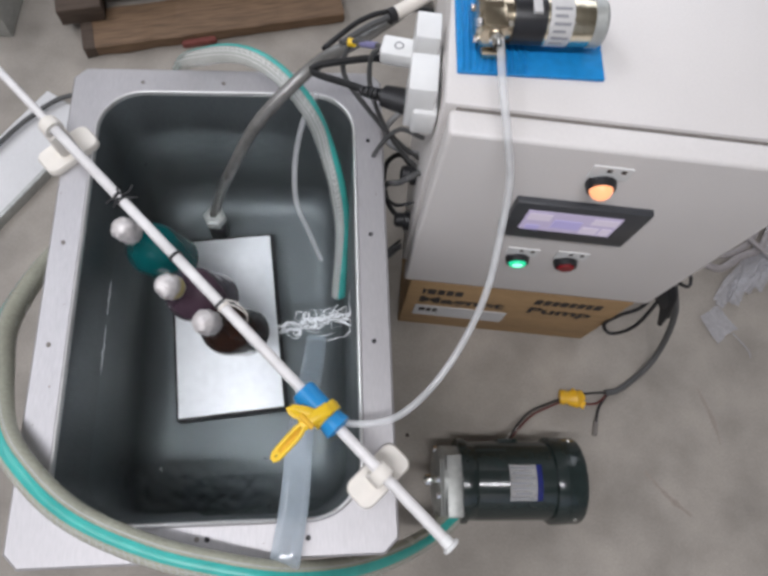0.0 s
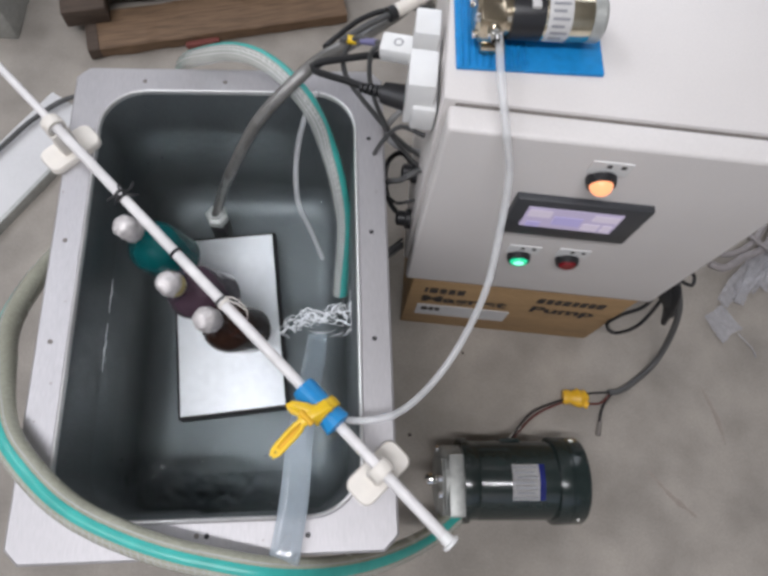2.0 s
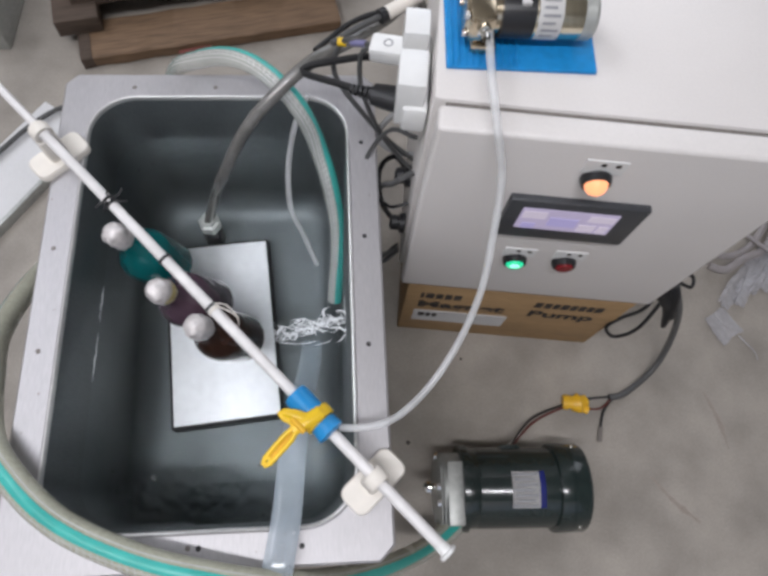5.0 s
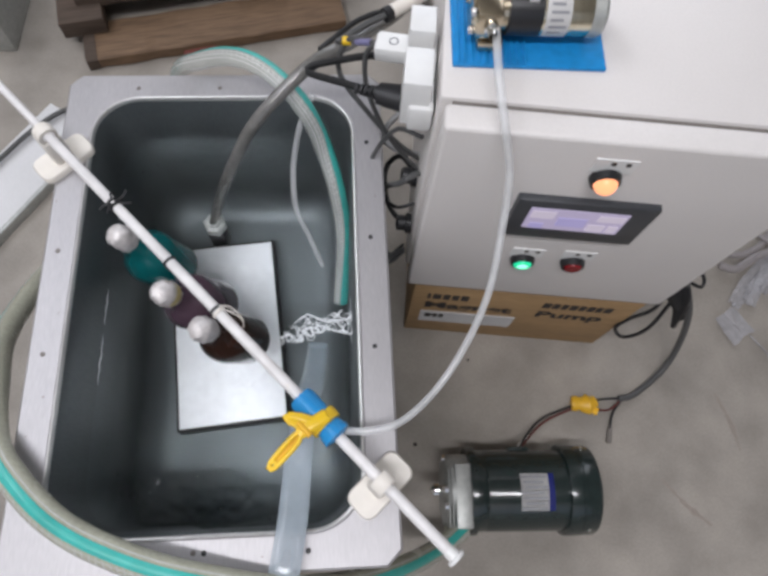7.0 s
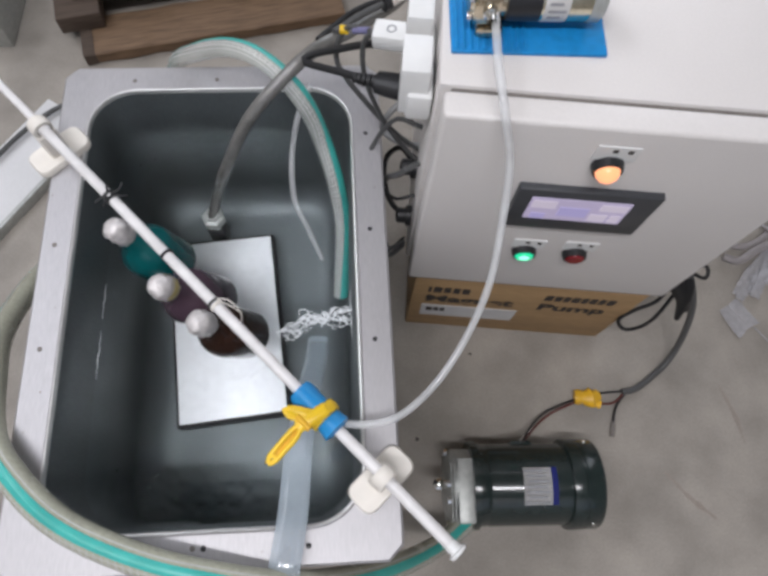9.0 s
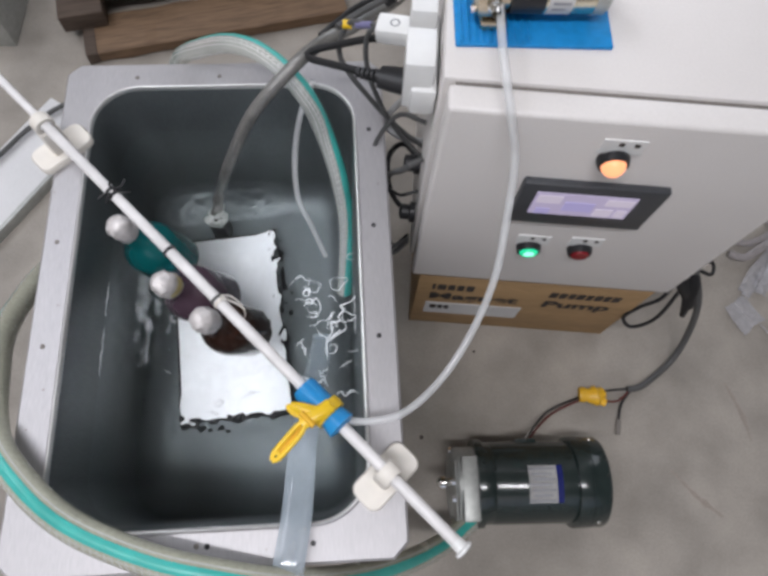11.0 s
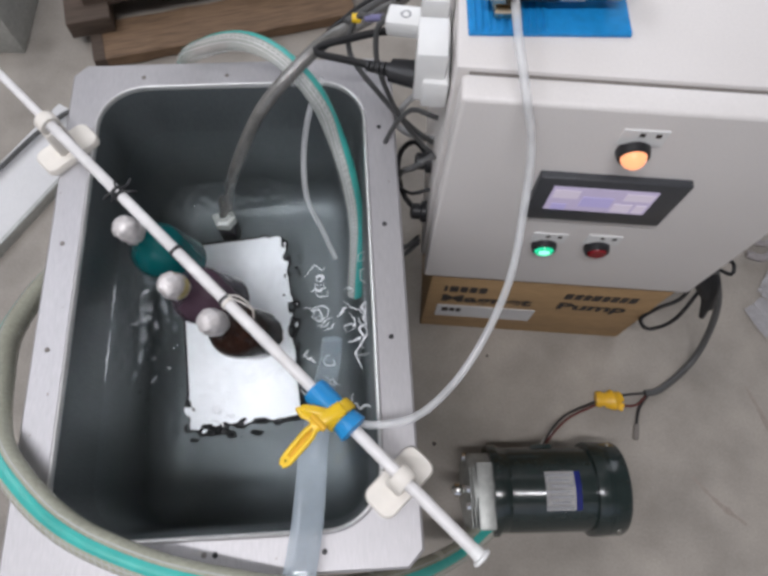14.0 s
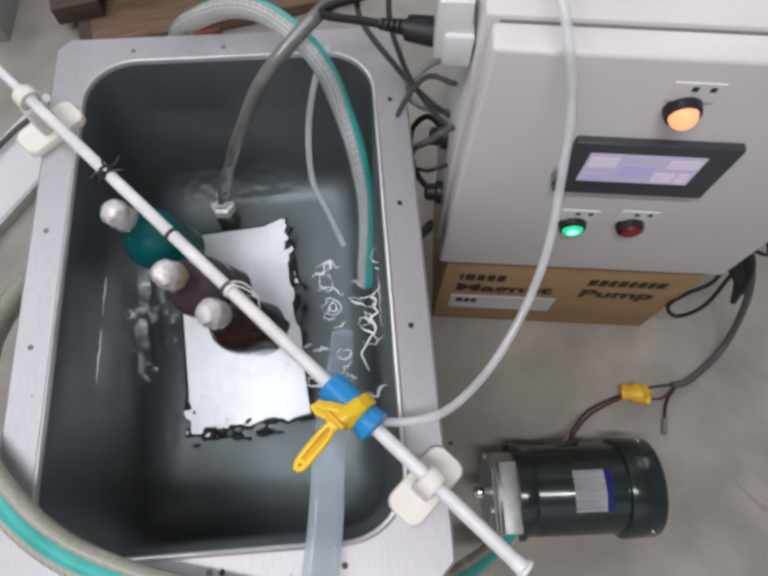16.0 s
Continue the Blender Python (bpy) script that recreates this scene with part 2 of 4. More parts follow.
def clipped(w, l, c, seg=8):
    """Outline of a rectangle with its corners cut off straight, point for point as rounded()."""
    out = []
    for sx, sy, turn in ((1, 1, 0), (-1, 1, 1), (-1, -1, 0), (1, -1, 1)):
        a, b = (sx * w / 2, sy * (l / 2 - c)), (sx * (w / 2 - c), sy * l / 2)
        if turn:
            a, b = b, a
        out += [(a[0] + (b[0] - a[0]) * k / seg, a[1] + (b[1] - a[1]) * k / seg) for k in range(seg + 1)]
    return out


def loft(loops, cap_first=False, cap_last=False, bm=None):
    bm = bm or bmesh.new()
    rows = [[bm.verts.new(p) for p in loop] for loop in loops]
    n = len(rows[0])
    for a, b in zip(rows, rows[1:]):
        for k in range(n):
            bm.faces.new((a[k], a[(k + 1) % n], b[(k + 1) % n], b[k]))
    if cap_first:
        bm.faces.new(rows[0])
    if cap_last:
        bm.faces.new(rows[-1])
    return bm


def words(name, text, size, mat, m, parent, label=""):
    cu = bpy.data.curves.new(name, "FONT")
    cu.body, cu.size, cu.extrude, cu.offset = text, size, 0.0002, size * 0.03
    tmp = new(name, cu)
    me = bpy.data.meshes.new_from_object(tmp)
    bpy.data.objects.remove(tmp)
    me.materials.clear()
    me.materials.append(mat)
    ob = new(name, me)
    ob.parent = parent
    ob.matrix_basis = m
    if label:
        ob["label"] = label
    return ob


TURN_X = Matrix.Rotation(radians(90), 4, "Y")      # z axis to x
FRONT = Matrix.Rotation(radians(90), 4, "X")       # z axis to -y

# ---- the room ----
ROOM = (-2.6, 2.8, -2.4, 2.4, 3.0)


def room():
    x0, x1, y0, y1, h = ROOM
    bm = bmesh.new()
    bmesh.ops.create_grid(bm, x_segments=60, y_segments=60, size=0.5)
    xform(bm, bm.verts, Matrix.Translation(((x0 + x1) / 2, 0, 0)) @ Matrix.Diagonal((x1 - x0, y1 - y0, 1, 1)))
    fl = tagged(part("floor", bm, CONCRETE), "worn light grey concrete floor with faint scratches", "floor", kind="structure")
    for pts, r in (([(0.405, -0.190, 0), (0.440, -0.225, 0), (0.475, -0.250, 0)], 0.0042), ([(0.500, -0.055, 0), (0.520, -0.100, 0), (0.530, -0.140, 0)], 0.0036),
                   ([(0.62, -0.10, 0), (0.66, -0.16, 0)], 0.0016), ([(-0.70, 0.62, 0), (-0.62, 0.70, 0)], 0.002)):
        part("scratch", sweep(pts, lambda f, r=r: r * (0.25 + 0.75 * math.sin(math.pi * min(0.98, max(0.02, f)))), 6, 0.12, wobble=0.9), SCRATCH, fl)
    for x, y, r in ((0.040, -0.169, 0.0030), (0.115, -0.035, 0.0022)):
        part("spot", lathe([(0, 0.0006), (r * 0.7, 0.0005), (r, 0.0)], 9, Matrix.Translation((x, y, 0))), INK, fl)
    tagged(part("wall_west", box(x0 - 0.1, x0, y0, y1, 0, h), PLASTER), "plain pale plaster wall", "wall", kind="structure")
    tagged(part("wall_east", box(x1, x1 + 0.1, y0, y1, 0, h), PLASTER), "plain pale plaster wall", "wall", kind="structure")
    # Both walls stand out of view, with window openings added for the lamps.
    for name, ya in (("wall_north", y1), ("wall_south", y0 - 0.1)):
        bm = box(x0, x1, ya, ya + 0.1, 0, 0.95)
        box(x0, x1, ya, ya + 0.1, 2.45, h, bm=bm)
        box(x0, -1.0, ya, ya + 0.1, 0.95, 2.45, bm=bm)
        box(1.8, x1, ya, ya + 0.1, 0.95, 2.45, bm=bm)
        tagged(part(name, bm, PLASTER), "unseen plain pale plaster wall with an added window opening", "wall", kind="structure")
    bm = box(x0, -2.42, y0, y1, h, h + 0.1)
    box(-1.48, x1, y0, y1, h, h + 0.1, bm=bm)
    box(-2.42, -1.48, y0, -0.27, h, h + 0.1, bm=bm)
    box(-2.42, -1.48, 1.47, y1, h, h + 0.1, bm=bm)
    tagged(part("ceiling", bm, PLASTER), "plain pale ceiling with a skylight opening", "ceiling", kind="structure")
    lamp = thing("ceiling_lamp", pose(-0.4, -0.9, h), "long white tube lamp fixed under the ceiling", "lamp")
    part("lamp_housing", box(-0.95, 0.95, -0.09, 0.09, -0.045, 0, 0.006), WHITE, lamp)


# ---- the sink ----
SINK = pose(-0.195, -0.077, 0, 0, 0, 6.7)
RIM, BASE, LEVEL, FILLET = 0.357, 0.085, 0.285, 0.042


def sink():
    s = thing("sink", SINK, "rectangular brushed stainless steel sink standing on the floor, filled with water", "sink")
    seg = 10
    W, L, w, l = 0.340, 0.513, 0.274, 0.447

    def at(outline, z):
        return [(x, y, z) for x, y in outline]
    outer = clipped(W, L, 0.013, seg)
    inner = rounded(w, l, 0.047, seg)
    bm = loft([at(outer, RIM - 0.025), at(outer, RIM - 0.002), at(clipped(W - 0.004, L - 0.004, 0.012, seg), RIM),
               at(rounded(w + 0.008, l + 0.008, 0.051, seg), RIM), at(rounded(w + 0.003, l + 0.003, 0.0485, seg), RIM + 0.0012), at(inner, RIM - 0.001),
               ])
    part("flange", bm, STEEL, s, "brushed steel flange with drilled holes", smooth=False)
    bead = [(w + 0.0062, -0.0006), (w + 0.0050, 0.0016), (w + 0.0030, 0.0026), (w + 0.0008, 0.0022), (w - 0.0010, 0.0006), (w - 0.0016, -0.0022)]
    part("rim_bead", loft([at(rounded(q, l + q - w, 0.047 + (q - w) / 2, seg), RIM + up) for q, up in bead]), BEAD, s, "polished rounded bead round the basin")
    loops = [at(rounded(w - 0.0005, l - 0.0005, 0.0468, seg), RIM - 0.0015), at(rounded(w - 0.006, l - 0.006, 0.045, seg), RIM - 0.012)]
    for k in range(1, 7):
        f = k / 6
        loops.append(at(rounded(w - 0.006 - 0.012 * f, l - 0.006 - 0.012 * f, 0.045, seg), RIM - 0.012 - (RIM - 0.012 - BASE - FILLET) * f))
    for a in (12, 24, 36, 48, 60, 70, 80, 90):
        d = FILLET * (1 - math.cos(radians(a)))
        loops.append(at(rounded(w - 0.018 - 2 * d, l - 0.018 - 2 * d, max(0.045 - d * 0.4, 0.02), seg), BASE + FILLET - FILLET * math.sin(radians(a))))
    bm = loft(loops, cap_last=True)
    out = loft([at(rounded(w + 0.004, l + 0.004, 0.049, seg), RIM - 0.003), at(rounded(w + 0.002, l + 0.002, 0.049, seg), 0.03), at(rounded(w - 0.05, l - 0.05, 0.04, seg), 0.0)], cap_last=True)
    part("basin", bm, STEEL_SHADED, s, "dull grey steel basin wall and bottom, darkened for its shade")
    part("basin_shell", out, STEEL_SHADED, s)
    # holes along the flange
    for k, (u, v) in enumerate([(0.153, 0.166), (0.153, 0.053), (0.153, -0.062), (0.001, -0.238), (0.089, -0.240), (-0.156, 0.045), (-0.156, -0.060),
                    (-0.007, 0.238), (-0.095, 0.238), (-0.008, -0.2375)]):
        bm = lathe([(0.0, 0.0004), (0.0019, 0.0004), (0.0024, 0.0002), (0.0027, -0.001)], 14, Matrix.Translation((u, v, RIM)))
        part("screw_hole", bm, BLACK if k < 5 else SEAM, s)
    for u, v, r in ((-0.150, -0.10, 0.0012), (-0.160, -0.135, 0.0009), (-0.147, -0.02, 0.0008), (-0.165, 0.10, 0.0010), (0.148, -0.14, 0.0008), (0.160, 0.10, 0.0010), (-0.06, -0.236, 0.0009), (0.05, -0.243, 0.0008), (-0.155, -0.19, 0.0013)):
        part("rust_speck", lathe([(0, 0.0004), (r * 0.8, 0.0003), (r, -0.0002)], 8, Matrix.Translation((u, v, RIM))), SCRATCH, s)
    # water surface fills the basin
    loopw = rounded(w - 0.0105, l - 0.0105, 0.045, seg)
    bm = bmesh.new()
    bm.faces.new([bm.verts.new((x, y, LEVEL)) for x, y in loopw])
    wob = tagged(part("water", bm, WATER, smooth=False), "clear still water surface filling the steel sink", "water", kind="structure")
    wob.matrix_world = SINK
    wob.visible_shadow = False
    return s


def transducer():
    t = thing("ultrasonic_transducer", pose(-0.2215, -0.065, BASE, 0, 0, 12.3), "submerged pale metal ultrasonic plate with dark sides on the sink bottom", "transducer")
    w, l, h = 0.136, 0.240, 0.033
    part("housing", box(-w / 2, w / 2, -l / 2, l / 2, 0.0, h, 0.003), PLATESIDE, t, "dark metal housing")
    part("plate", box(-w / 2 + 0.0036, w / 2 - 0.0036, -l / 2 + 0.0036, l / 2 - 0.0036, h - 0.002, h + 0.0015, 0.001), PLATETOP, t, "bright brushed metal top plate")
    # cable socket at the far end, with a union nut on top of it
    m = t.matrix_world.inverted() @ Matrix.Translation((-0.2525, 0.064, 0.0))
    bm = box(-0.011, 0.011, -0.008, 0.010, 0.092, 0.150, 0.003)
    xform(bm, bm.verts, m)
    part("socket", bm, BLACK, t, "black cable socket")
    nut = t.matrix_world.inverted() @ Matrix.Translation((-0.2525, 0.066, 0.150))
    part("hex_nut", lathe([(0.006, 0.0), (0.0135, 0.001), (0.0150, 0.003), (0.0150, 0.017), (0.0135, 0.019), (0.0090, 0.020), (0.0085, 0.027), (0.006, 0.027)], 6, nut), CASTING, t, "metal hexagonal union nut", smooth=False)


# ---- cabinet on its box ----
CAB = dict(x1=0.318, d=0.24, z0=0.214, z1=0.545)


def cabinet():
    c = thing("control_cabinet", pose(0, 0, CAB["z0"]), "white painted steel control cabinet standing on a cardboard box", "cabinet")
    x1, d, h = CAB["x1"], CAB["d"], CAB["z1"] - CAB["z0"]
    part("body", box(-0.004, x1 + 0.004, 0.027, d, 0, h + 0.001, 0.003), CABINET, c)
    part("gasket", box(0.006, x1 - 0.006, 0.020, 0.029, 0.006, h - 0.003), SEAM, c, "dark rubber door gasket")
    door = part("door", box(0, x1, 0, 0.0235, 0, h, 0.004, 3), CABINET, c, "white door folded back at its edges")
    # screen
    zc = 0.425 - CAB["z0"]
    bez = part("screen_unit", box(0.078, 0.2045, -0.007, 0.002, zc - 0.036, zc + 0.036, 0.002), BEZEL, c, "dark grey operator panel with a lit display")
    part("display", box(0.092, 0.181, -0.0082, -0.006, zc - 0.013, zc + 0.0245), SCREEN, bez, "lit lilac display", smooth=False)
    for xa, xb, za, zb, mat in ((0.094, 0.116, 0.008, 0.021, SCREENPALE), (0.155, 0.179, 0.010, 0.021, SCREENPALE), (0.150, 0.166, -0.010, 0.003, SCREENPALE),
                                (0.169, 0.178, -0.010, 0.003, SCREENPALE), (0.120, 0.147, -0.004, 0.012, SCREENBLUE), (0.097, 0.110, -0.012, -0.002, SCREENBLUE)):
        part("readout", box(xa, xb, -0.0088, -0.0081, zc + za, zc + zb), mat, bez, smooth=False)
    # lamps
    for name, x, z, lens, core, dome, lab in (("pilot_lamp", 0.139, 0.498, ORANGELENS, None, 0.0102, "glowing orange pilot lamp"),
                                              ("push_button", 0.1165, 0.322, GREENLENS, GREENCORE, 0.003, "lit green push button"),
                                              ("push_button", 0.170, 0.325, REDLENS, None, 0.003, "unlit dark red push button")):
        m = Matrix.Translation((x, 0, z - CAB["z0"])) @ FRONT @ Matrix.Diagonal((0.88, 0.88, 0.9, 1))
        lamp = part(name, lathe([(0, 0), (0.0148, 0), (0.0148, 0.003), (0.0138, 0.008), (0.0120, 0.0092), (0.0112, 0.008), (0, 0.008)], 32, m), BLACK, c, lab)
        if dome > 0.01:
            prof = [(0.0112, 0.0075)] + [(0.0112 * math.cos(radians(a)), 0.008 + dome * math.sin(radians(a))) for a in (0, 20, 40, 60, 75, 90)]
        else:
            prof = [(0.0110, 0.008), (0.0108, 0.0095), (0.0095, 0.0110), (0, 0.0112)]
        part("lens", lathe([(max(0, r if r > 1e-5 else 0), z2) for r, z2 in prof], 32, m), lens, lamp)
        if core:
            part("glow", lathe([(0.0065, 0.0111), (0.005, 0.0117), (0, 0.0119)], 20, m), core, lamp)
        plate = part("legend_plate", box(x - 0.016, x + 0.018, -0.0012, 0.001, z - CAB["z0"] + 0.008, z - CAB["z0"] + 0.026), WHITE, c, "small white legend plate", smooth=False)
        for k in (-0.003, 0.009):
            part("legend_mark", box(x + k, x + k + 0.004, -0.0017, -0.001, z - CAB["z0"] + 0.019, z - CAB["z0"] + 0.023), INK, plate, smooth=False)
    # latch slot on the door top, hinge strip
    part("door_latch", box(0.074, 0.082, -0.004, 0.002, zc - 0.022, zc - 0.004, 0.001), CASTING, c, "small metal latch")
    # cable glands on the side
    for y, z in ((0.051, 0.066), (0.085, 0.116)):
        m = Matrix.Translation((-0.004, y, z)) @ Matrix.Rotation(radians(-90), 4, "Y")
        part("cable_gland", lathe([(0, 0), (0.012, 0), (0.012, 0.006), (0.009, 0.007), (0.009, 0.016), (0.005, 0.018)], 12, m), BLACK, c, "black cable gland")


def carton():
    b = thing("cardboard_box", pose(0.162, 0.12, 0), "brown printed cardboard pump carton under the control cabinet", "box")
    w, d, h = 0.30, 0.21, CAB["z0"] - 0.001
    y0 = -0.112
    part("carton_body", box(-w / 2, w / 2, y0, y0 + d, 0, h, 0.002), CARDBOARD, b)
    part("flap", box(-w / 2 - 0.001, w / 2 + 0.001, y0 - 0.0015, y0 + 0.001, h - 0.010, h - 0.0002), CARDBOARD, b)
    # maker's mark as a plain bar; words beneath it
    for x0, widths in ((-0.130, (0.006, 0.013, 0.011, 0.011, 0.012)), (0.026, (0.012, 0.011, 0.010, 0.012, 0.010, 0.011, 0.010, 0.012))):
        for w0 in widths:
            part("print_bar", box(x0, x0 + w0 - 0.002, y0 - 0.0008, y0 + 0.001, 0.148, 0.166), INK, b, smooth=False)
            x0 += w0 + 0.001
    face = Matrix.Rotation(radians(90), 4, "X")
    words("lettering", "Magnet", 0.033, INK, Matrix.Translation((-0.132, y0 - 0.001, 0.114)) @ face @ Matrix.Diagonal((1.25, 1, 1, 1)), b)
    words("lettering", "Pump", 0.033, INK, Matrix.Translation((0.024, y0 - 0.001, 0.112)) @ face @ Matrix.Diagonal((1.25, 1, 1, 1)), b)
    lab = part("paper_label", box(-0.133, 0.002, y0 - 0.0012, y0 + 0.001, 0.052, 0.096), PAPER, b, "white paper label", smooth=False)
    for x0, x1 in ((-0.126, -0.117), (-0.115, -0.108), (-0.106, -0.099)):
        part("print_bar", box(x0, x1, y0 - 0.0018, y0 - 0.001, 0.074, 0.088), INK, lab, smooth=False)


# ---- motor on the floor ----
def floor_motor():
    m0 = pose(0.065, -0.2345, 0.062, 0, 0, 4.8)
    g = thing("pump_motor", m0, "dark green enamelled pump motor lying on the floor", "motor")
    ax = TURN_X
    part("shell", lathe([(0, 0.040), (0.056, 0.040), (0.0568, 0.042), (0.0568, 0.050), (0.0522, 0.0515), (0.0525, 0.060), (0.0515, 0.062), (0.0525, 0.064), (0.0525, 0.170), (0, 0.170)], 48, ax), MOTOR, g)
    part("end_cap", lathe([(0.052, 0.166), (0.0580, 0.167), (0.0588, 0.169), (0.0588, 0.182), (0.0568, 0.1835), (0.0568, 0.1855), (0.0580, 0.1865), (0.0580, 0.2035), (0.0562, 0.2070), (0.0525, 0.2085), (0, 0.2090)], 48, ax), MOTOR, g, "dark fan cover")
    for a in (28, 152, 270):
        part("screw", lathe([(0, 0), (0.0028, 0), (0.0022, 0.0018), (0, 0.002)], 10,
                            Matrix.Translation((0.194, 0.0580 * math.cos(radians(a)), 0.0580 * math.sin(radians(a)))) @ Matrix.Rotation(radians(a - 90), 4, "X")), CHROME, g)
    part("head_flange", lathe([(0, 0.010), (0.040, 0.010), (0.045, 0.014), (0.047, 0.020), (0.047, 0.041), (0, 0.041)], 32, ax), CASTING, g, "cast grey metal pump head")
    bm = box(0.0195, 0.041, -0.048, 0.032, -0.03, 0.0475, 0.003)
    part("head_block", bm, CASTING, g)
    for x in (0.0108, 0.0148):
        part("casting_rib", box(x, x + 0.0018, -0.046, 0.026, -0.02, 0.0475, 0.0006, 1), CASTING, g)
    part("clamp_screw", lathe([(0, 0), (0.004, 0), (0.004, 0.010), (0.003, 0.011), (0, 0.011)], 10, Matrix.Translation((0.030, -0.044, 0.036)) @ TURN_X), CHROME, g, "bright clamp screw")
    part("port", lathe([(0, -0.006), (0.008, -0.006), (0.009, 0.0), (0.006, 0.002), (0.006, 0.012), (0, 0.012)], 16, Matrix.Translation((0, 0, 0.03)) @ ax), CHROME, g, "bright metal port")
    part("port_fitting", lathe([(0.005, 0), (0.0075, 0.001), (0.0075, 0.010), (0.004, 0.012), (0.004, 0.016)], 6, Matrix.Translation((-0.004, 0, 0.030))), CHROME, g, smooth=False)
    for y, z in ((0.040, 0.028), (-0.044, 0.024), (0.0, 0.047), (-0.02, 0.047)):
        part("head_bolt", lathe([(0, 0), (0.0045, 0), (0.0045, 0.004), (0, 0.0045)], 6, Matrix.Translation((0.010, y, z)) @ Matrix.Rotation(radians(-90), 4, "Y")), CHROME, g, smooth=False)
    # name plate, curved over the shell
    for name, x0, x1, a0, a1, mat, r in (("name_plate", 0.103, 0.139, 70, 121, PAPER, 0.0531), ("plate_band", 0.1392, 0.1465, 70, 121, NAVY, 0.0531)):
        bm = bmesh.new()
        vs = [[bm.verts.new((x, r * math.cos(radians(a0 + (a1 - a0) * k / 12)), r * math.sin(radians(a0 + (a1 - a0) * k / 12)))) for x in (x0, x1)] for k in range(13)]
        for p, q in zip(vs, vs[1:]):
            bm.faces.new((p[0], p[1], q[1], q[0]))
        bmesh.ops.solidify(bm, geom=bm.faces, thickness=0.0006)
        pl = part(name, bm, mat, g, "silver rating plate with fine print" if mat is PAPER else "")
        if mat is PAPER:
            for k in range(7):
                a = radians(75 + k * 7)
                xx = 0.103 + 0.003 * (k % 3)
                bm = box(xx, 0.136 - 0.004 * (k % 2), -0.0012, 0.0012, 0.0, 0.0006)
                xform(bm, bm.verts, Matrix.Rotation(a - math.pi / 2, 4, "X") @ Matrix.Translation((0, 0, 0.0537)))
                part("print_bar", bm, GREYPRINT, pl, smooth=False)
    part("hose_tail", sweep([(0.046, -0.040, 0.0), (0.036, -0.050, 0.004), (0.026, -0.056, 0.008)], 0.006, 10), CHROME, g, "bright metal hose tail")
    part("base_foot", box(0.065, 0.155, -0.040, 0.040, -0.062, -0.040, 0.003), MOTOR, g)
    part("terminal_box", box(0.098, 0.128, 0.040, 0.056, -0.015, 0.015, 0.004), MOTOR, g)


# ---- small gear pump on the cabinet ----
def gear_pump():
    z = CAB["z1"] + 0.001
    mm = thing("rubber_mat", pose(0.004, 0.055, z, 0, 0, 4), "bright blue ribbed rubber mat lying on the cabinet", "mat")
    part("mat_sheet", box(0, 0.120, 0, 0.088, 0, 0.004, 0.001), BLUEMAT, mm)
    for k in range(11):
        part("rib", box(0.003 + k * 0.0052, 0.0055 + k * 0.0052, 0.001, 0.087, 0.0035, 0.0062, 0.0008, 1), BLUEMAT, mm)
    g = thing("gear_pump", pose(0.0125, 0.089, z + 0.0265, 0, 0, 5), "small metal gear pump with a round motor on a blue mat", "pump")
    part("pump_head", lathe([(0, 0), (0.014, 0), (0.0175, 0.003), (0.0175, 0.018), (0.016, 0.019), (0.016, 0.027), (0, 0.027)], 32, TURN_X), BRASSY, g, "brassy polished metal pump head")
    part("head_cover", box(0.001, 0.022, -0.022, 0.020, -0.010, 0.0165, 0.004), BRASSY, g)
    for y in (-0.016, 0.014):
        for zz in (-0.006, 0.012):
            part("cap_screw", lathe([(0, 0), (0.0032, 0), (0.0032, 0.003), (0, 0.003)], 10, Matrix.Translation((0.001, y, zz)) @ Matrix.Rotation(radians(-90), 4, "Y")), CHROME, g)
    part("outlet", lathe([(0.004, 0), (0.0055, 0.001), (0.0055, 0.005), (0.0036, 0.006), (0.0036, 0.012)], 12, Matrix.Translation((0.013, -0.021, 0.006)) @ FRONT), CHROME, g, "bright metal outlet nipple")
    part("coupling", lathe([(0, 0.027), (0.0185, 0.027), (0.0190, 0.029), (0.0190, 0.052), (0, 0.052)], 32, TURN_X), BLACK, g, "black coupling housing")
    part("sticker", box(0.040, 0.047, -0.010, 0.004, 0.0165, 0.0195, 0.0004), PAPER, g, "small white sticker")
    part("motor_can", lathe([(0, 0.0505), (0.0185, 0.0505), (0.0185, 0.089), (0.0180, 0.0905), (0, 0.0905)], 40, TURN_X), GALV, g, "shiny zinc motor can")
    part("can_label", lathe([(0.01865, 0.054), (0.0188, 0.0545), (0.0188, 0.072), (0.01865, 0.0725)], 40, TURN_X), PAPER, g, "pale printed label")
    for k in range(6):
        a = radians(15 + k * 17)
        bm = box(0.057, 0.070 - 0.003 * (k % 2), -0.0011, 0.0011, 0.0187, 0.0191)
        xform(bm, bm.verts, Matrix.Rotation(a, 4, "X"))
        part("print_bar", bm, GREYPRINT, g, smooth=False)
    part("motor_end", lathe([(0.018, 0.089), (0.0188, 0.0895), (0.0188, 0.098), (0.0165, 0.1005), (0, 0.1005)], 40, TURN_X), CASTING, g)
    part("pump_foot", box(0.006, 0.026, -0.023, 0.022, -0.0205, -0.012, 0.002), BRASSY, g, "brassy metal mounting foot")


# ---- rod across the sink ----
ROD_A, ROD_B = Vector((-0.4958, 0.1572, 0.405)), Vector((0.0412, -0.3006, 0.405))


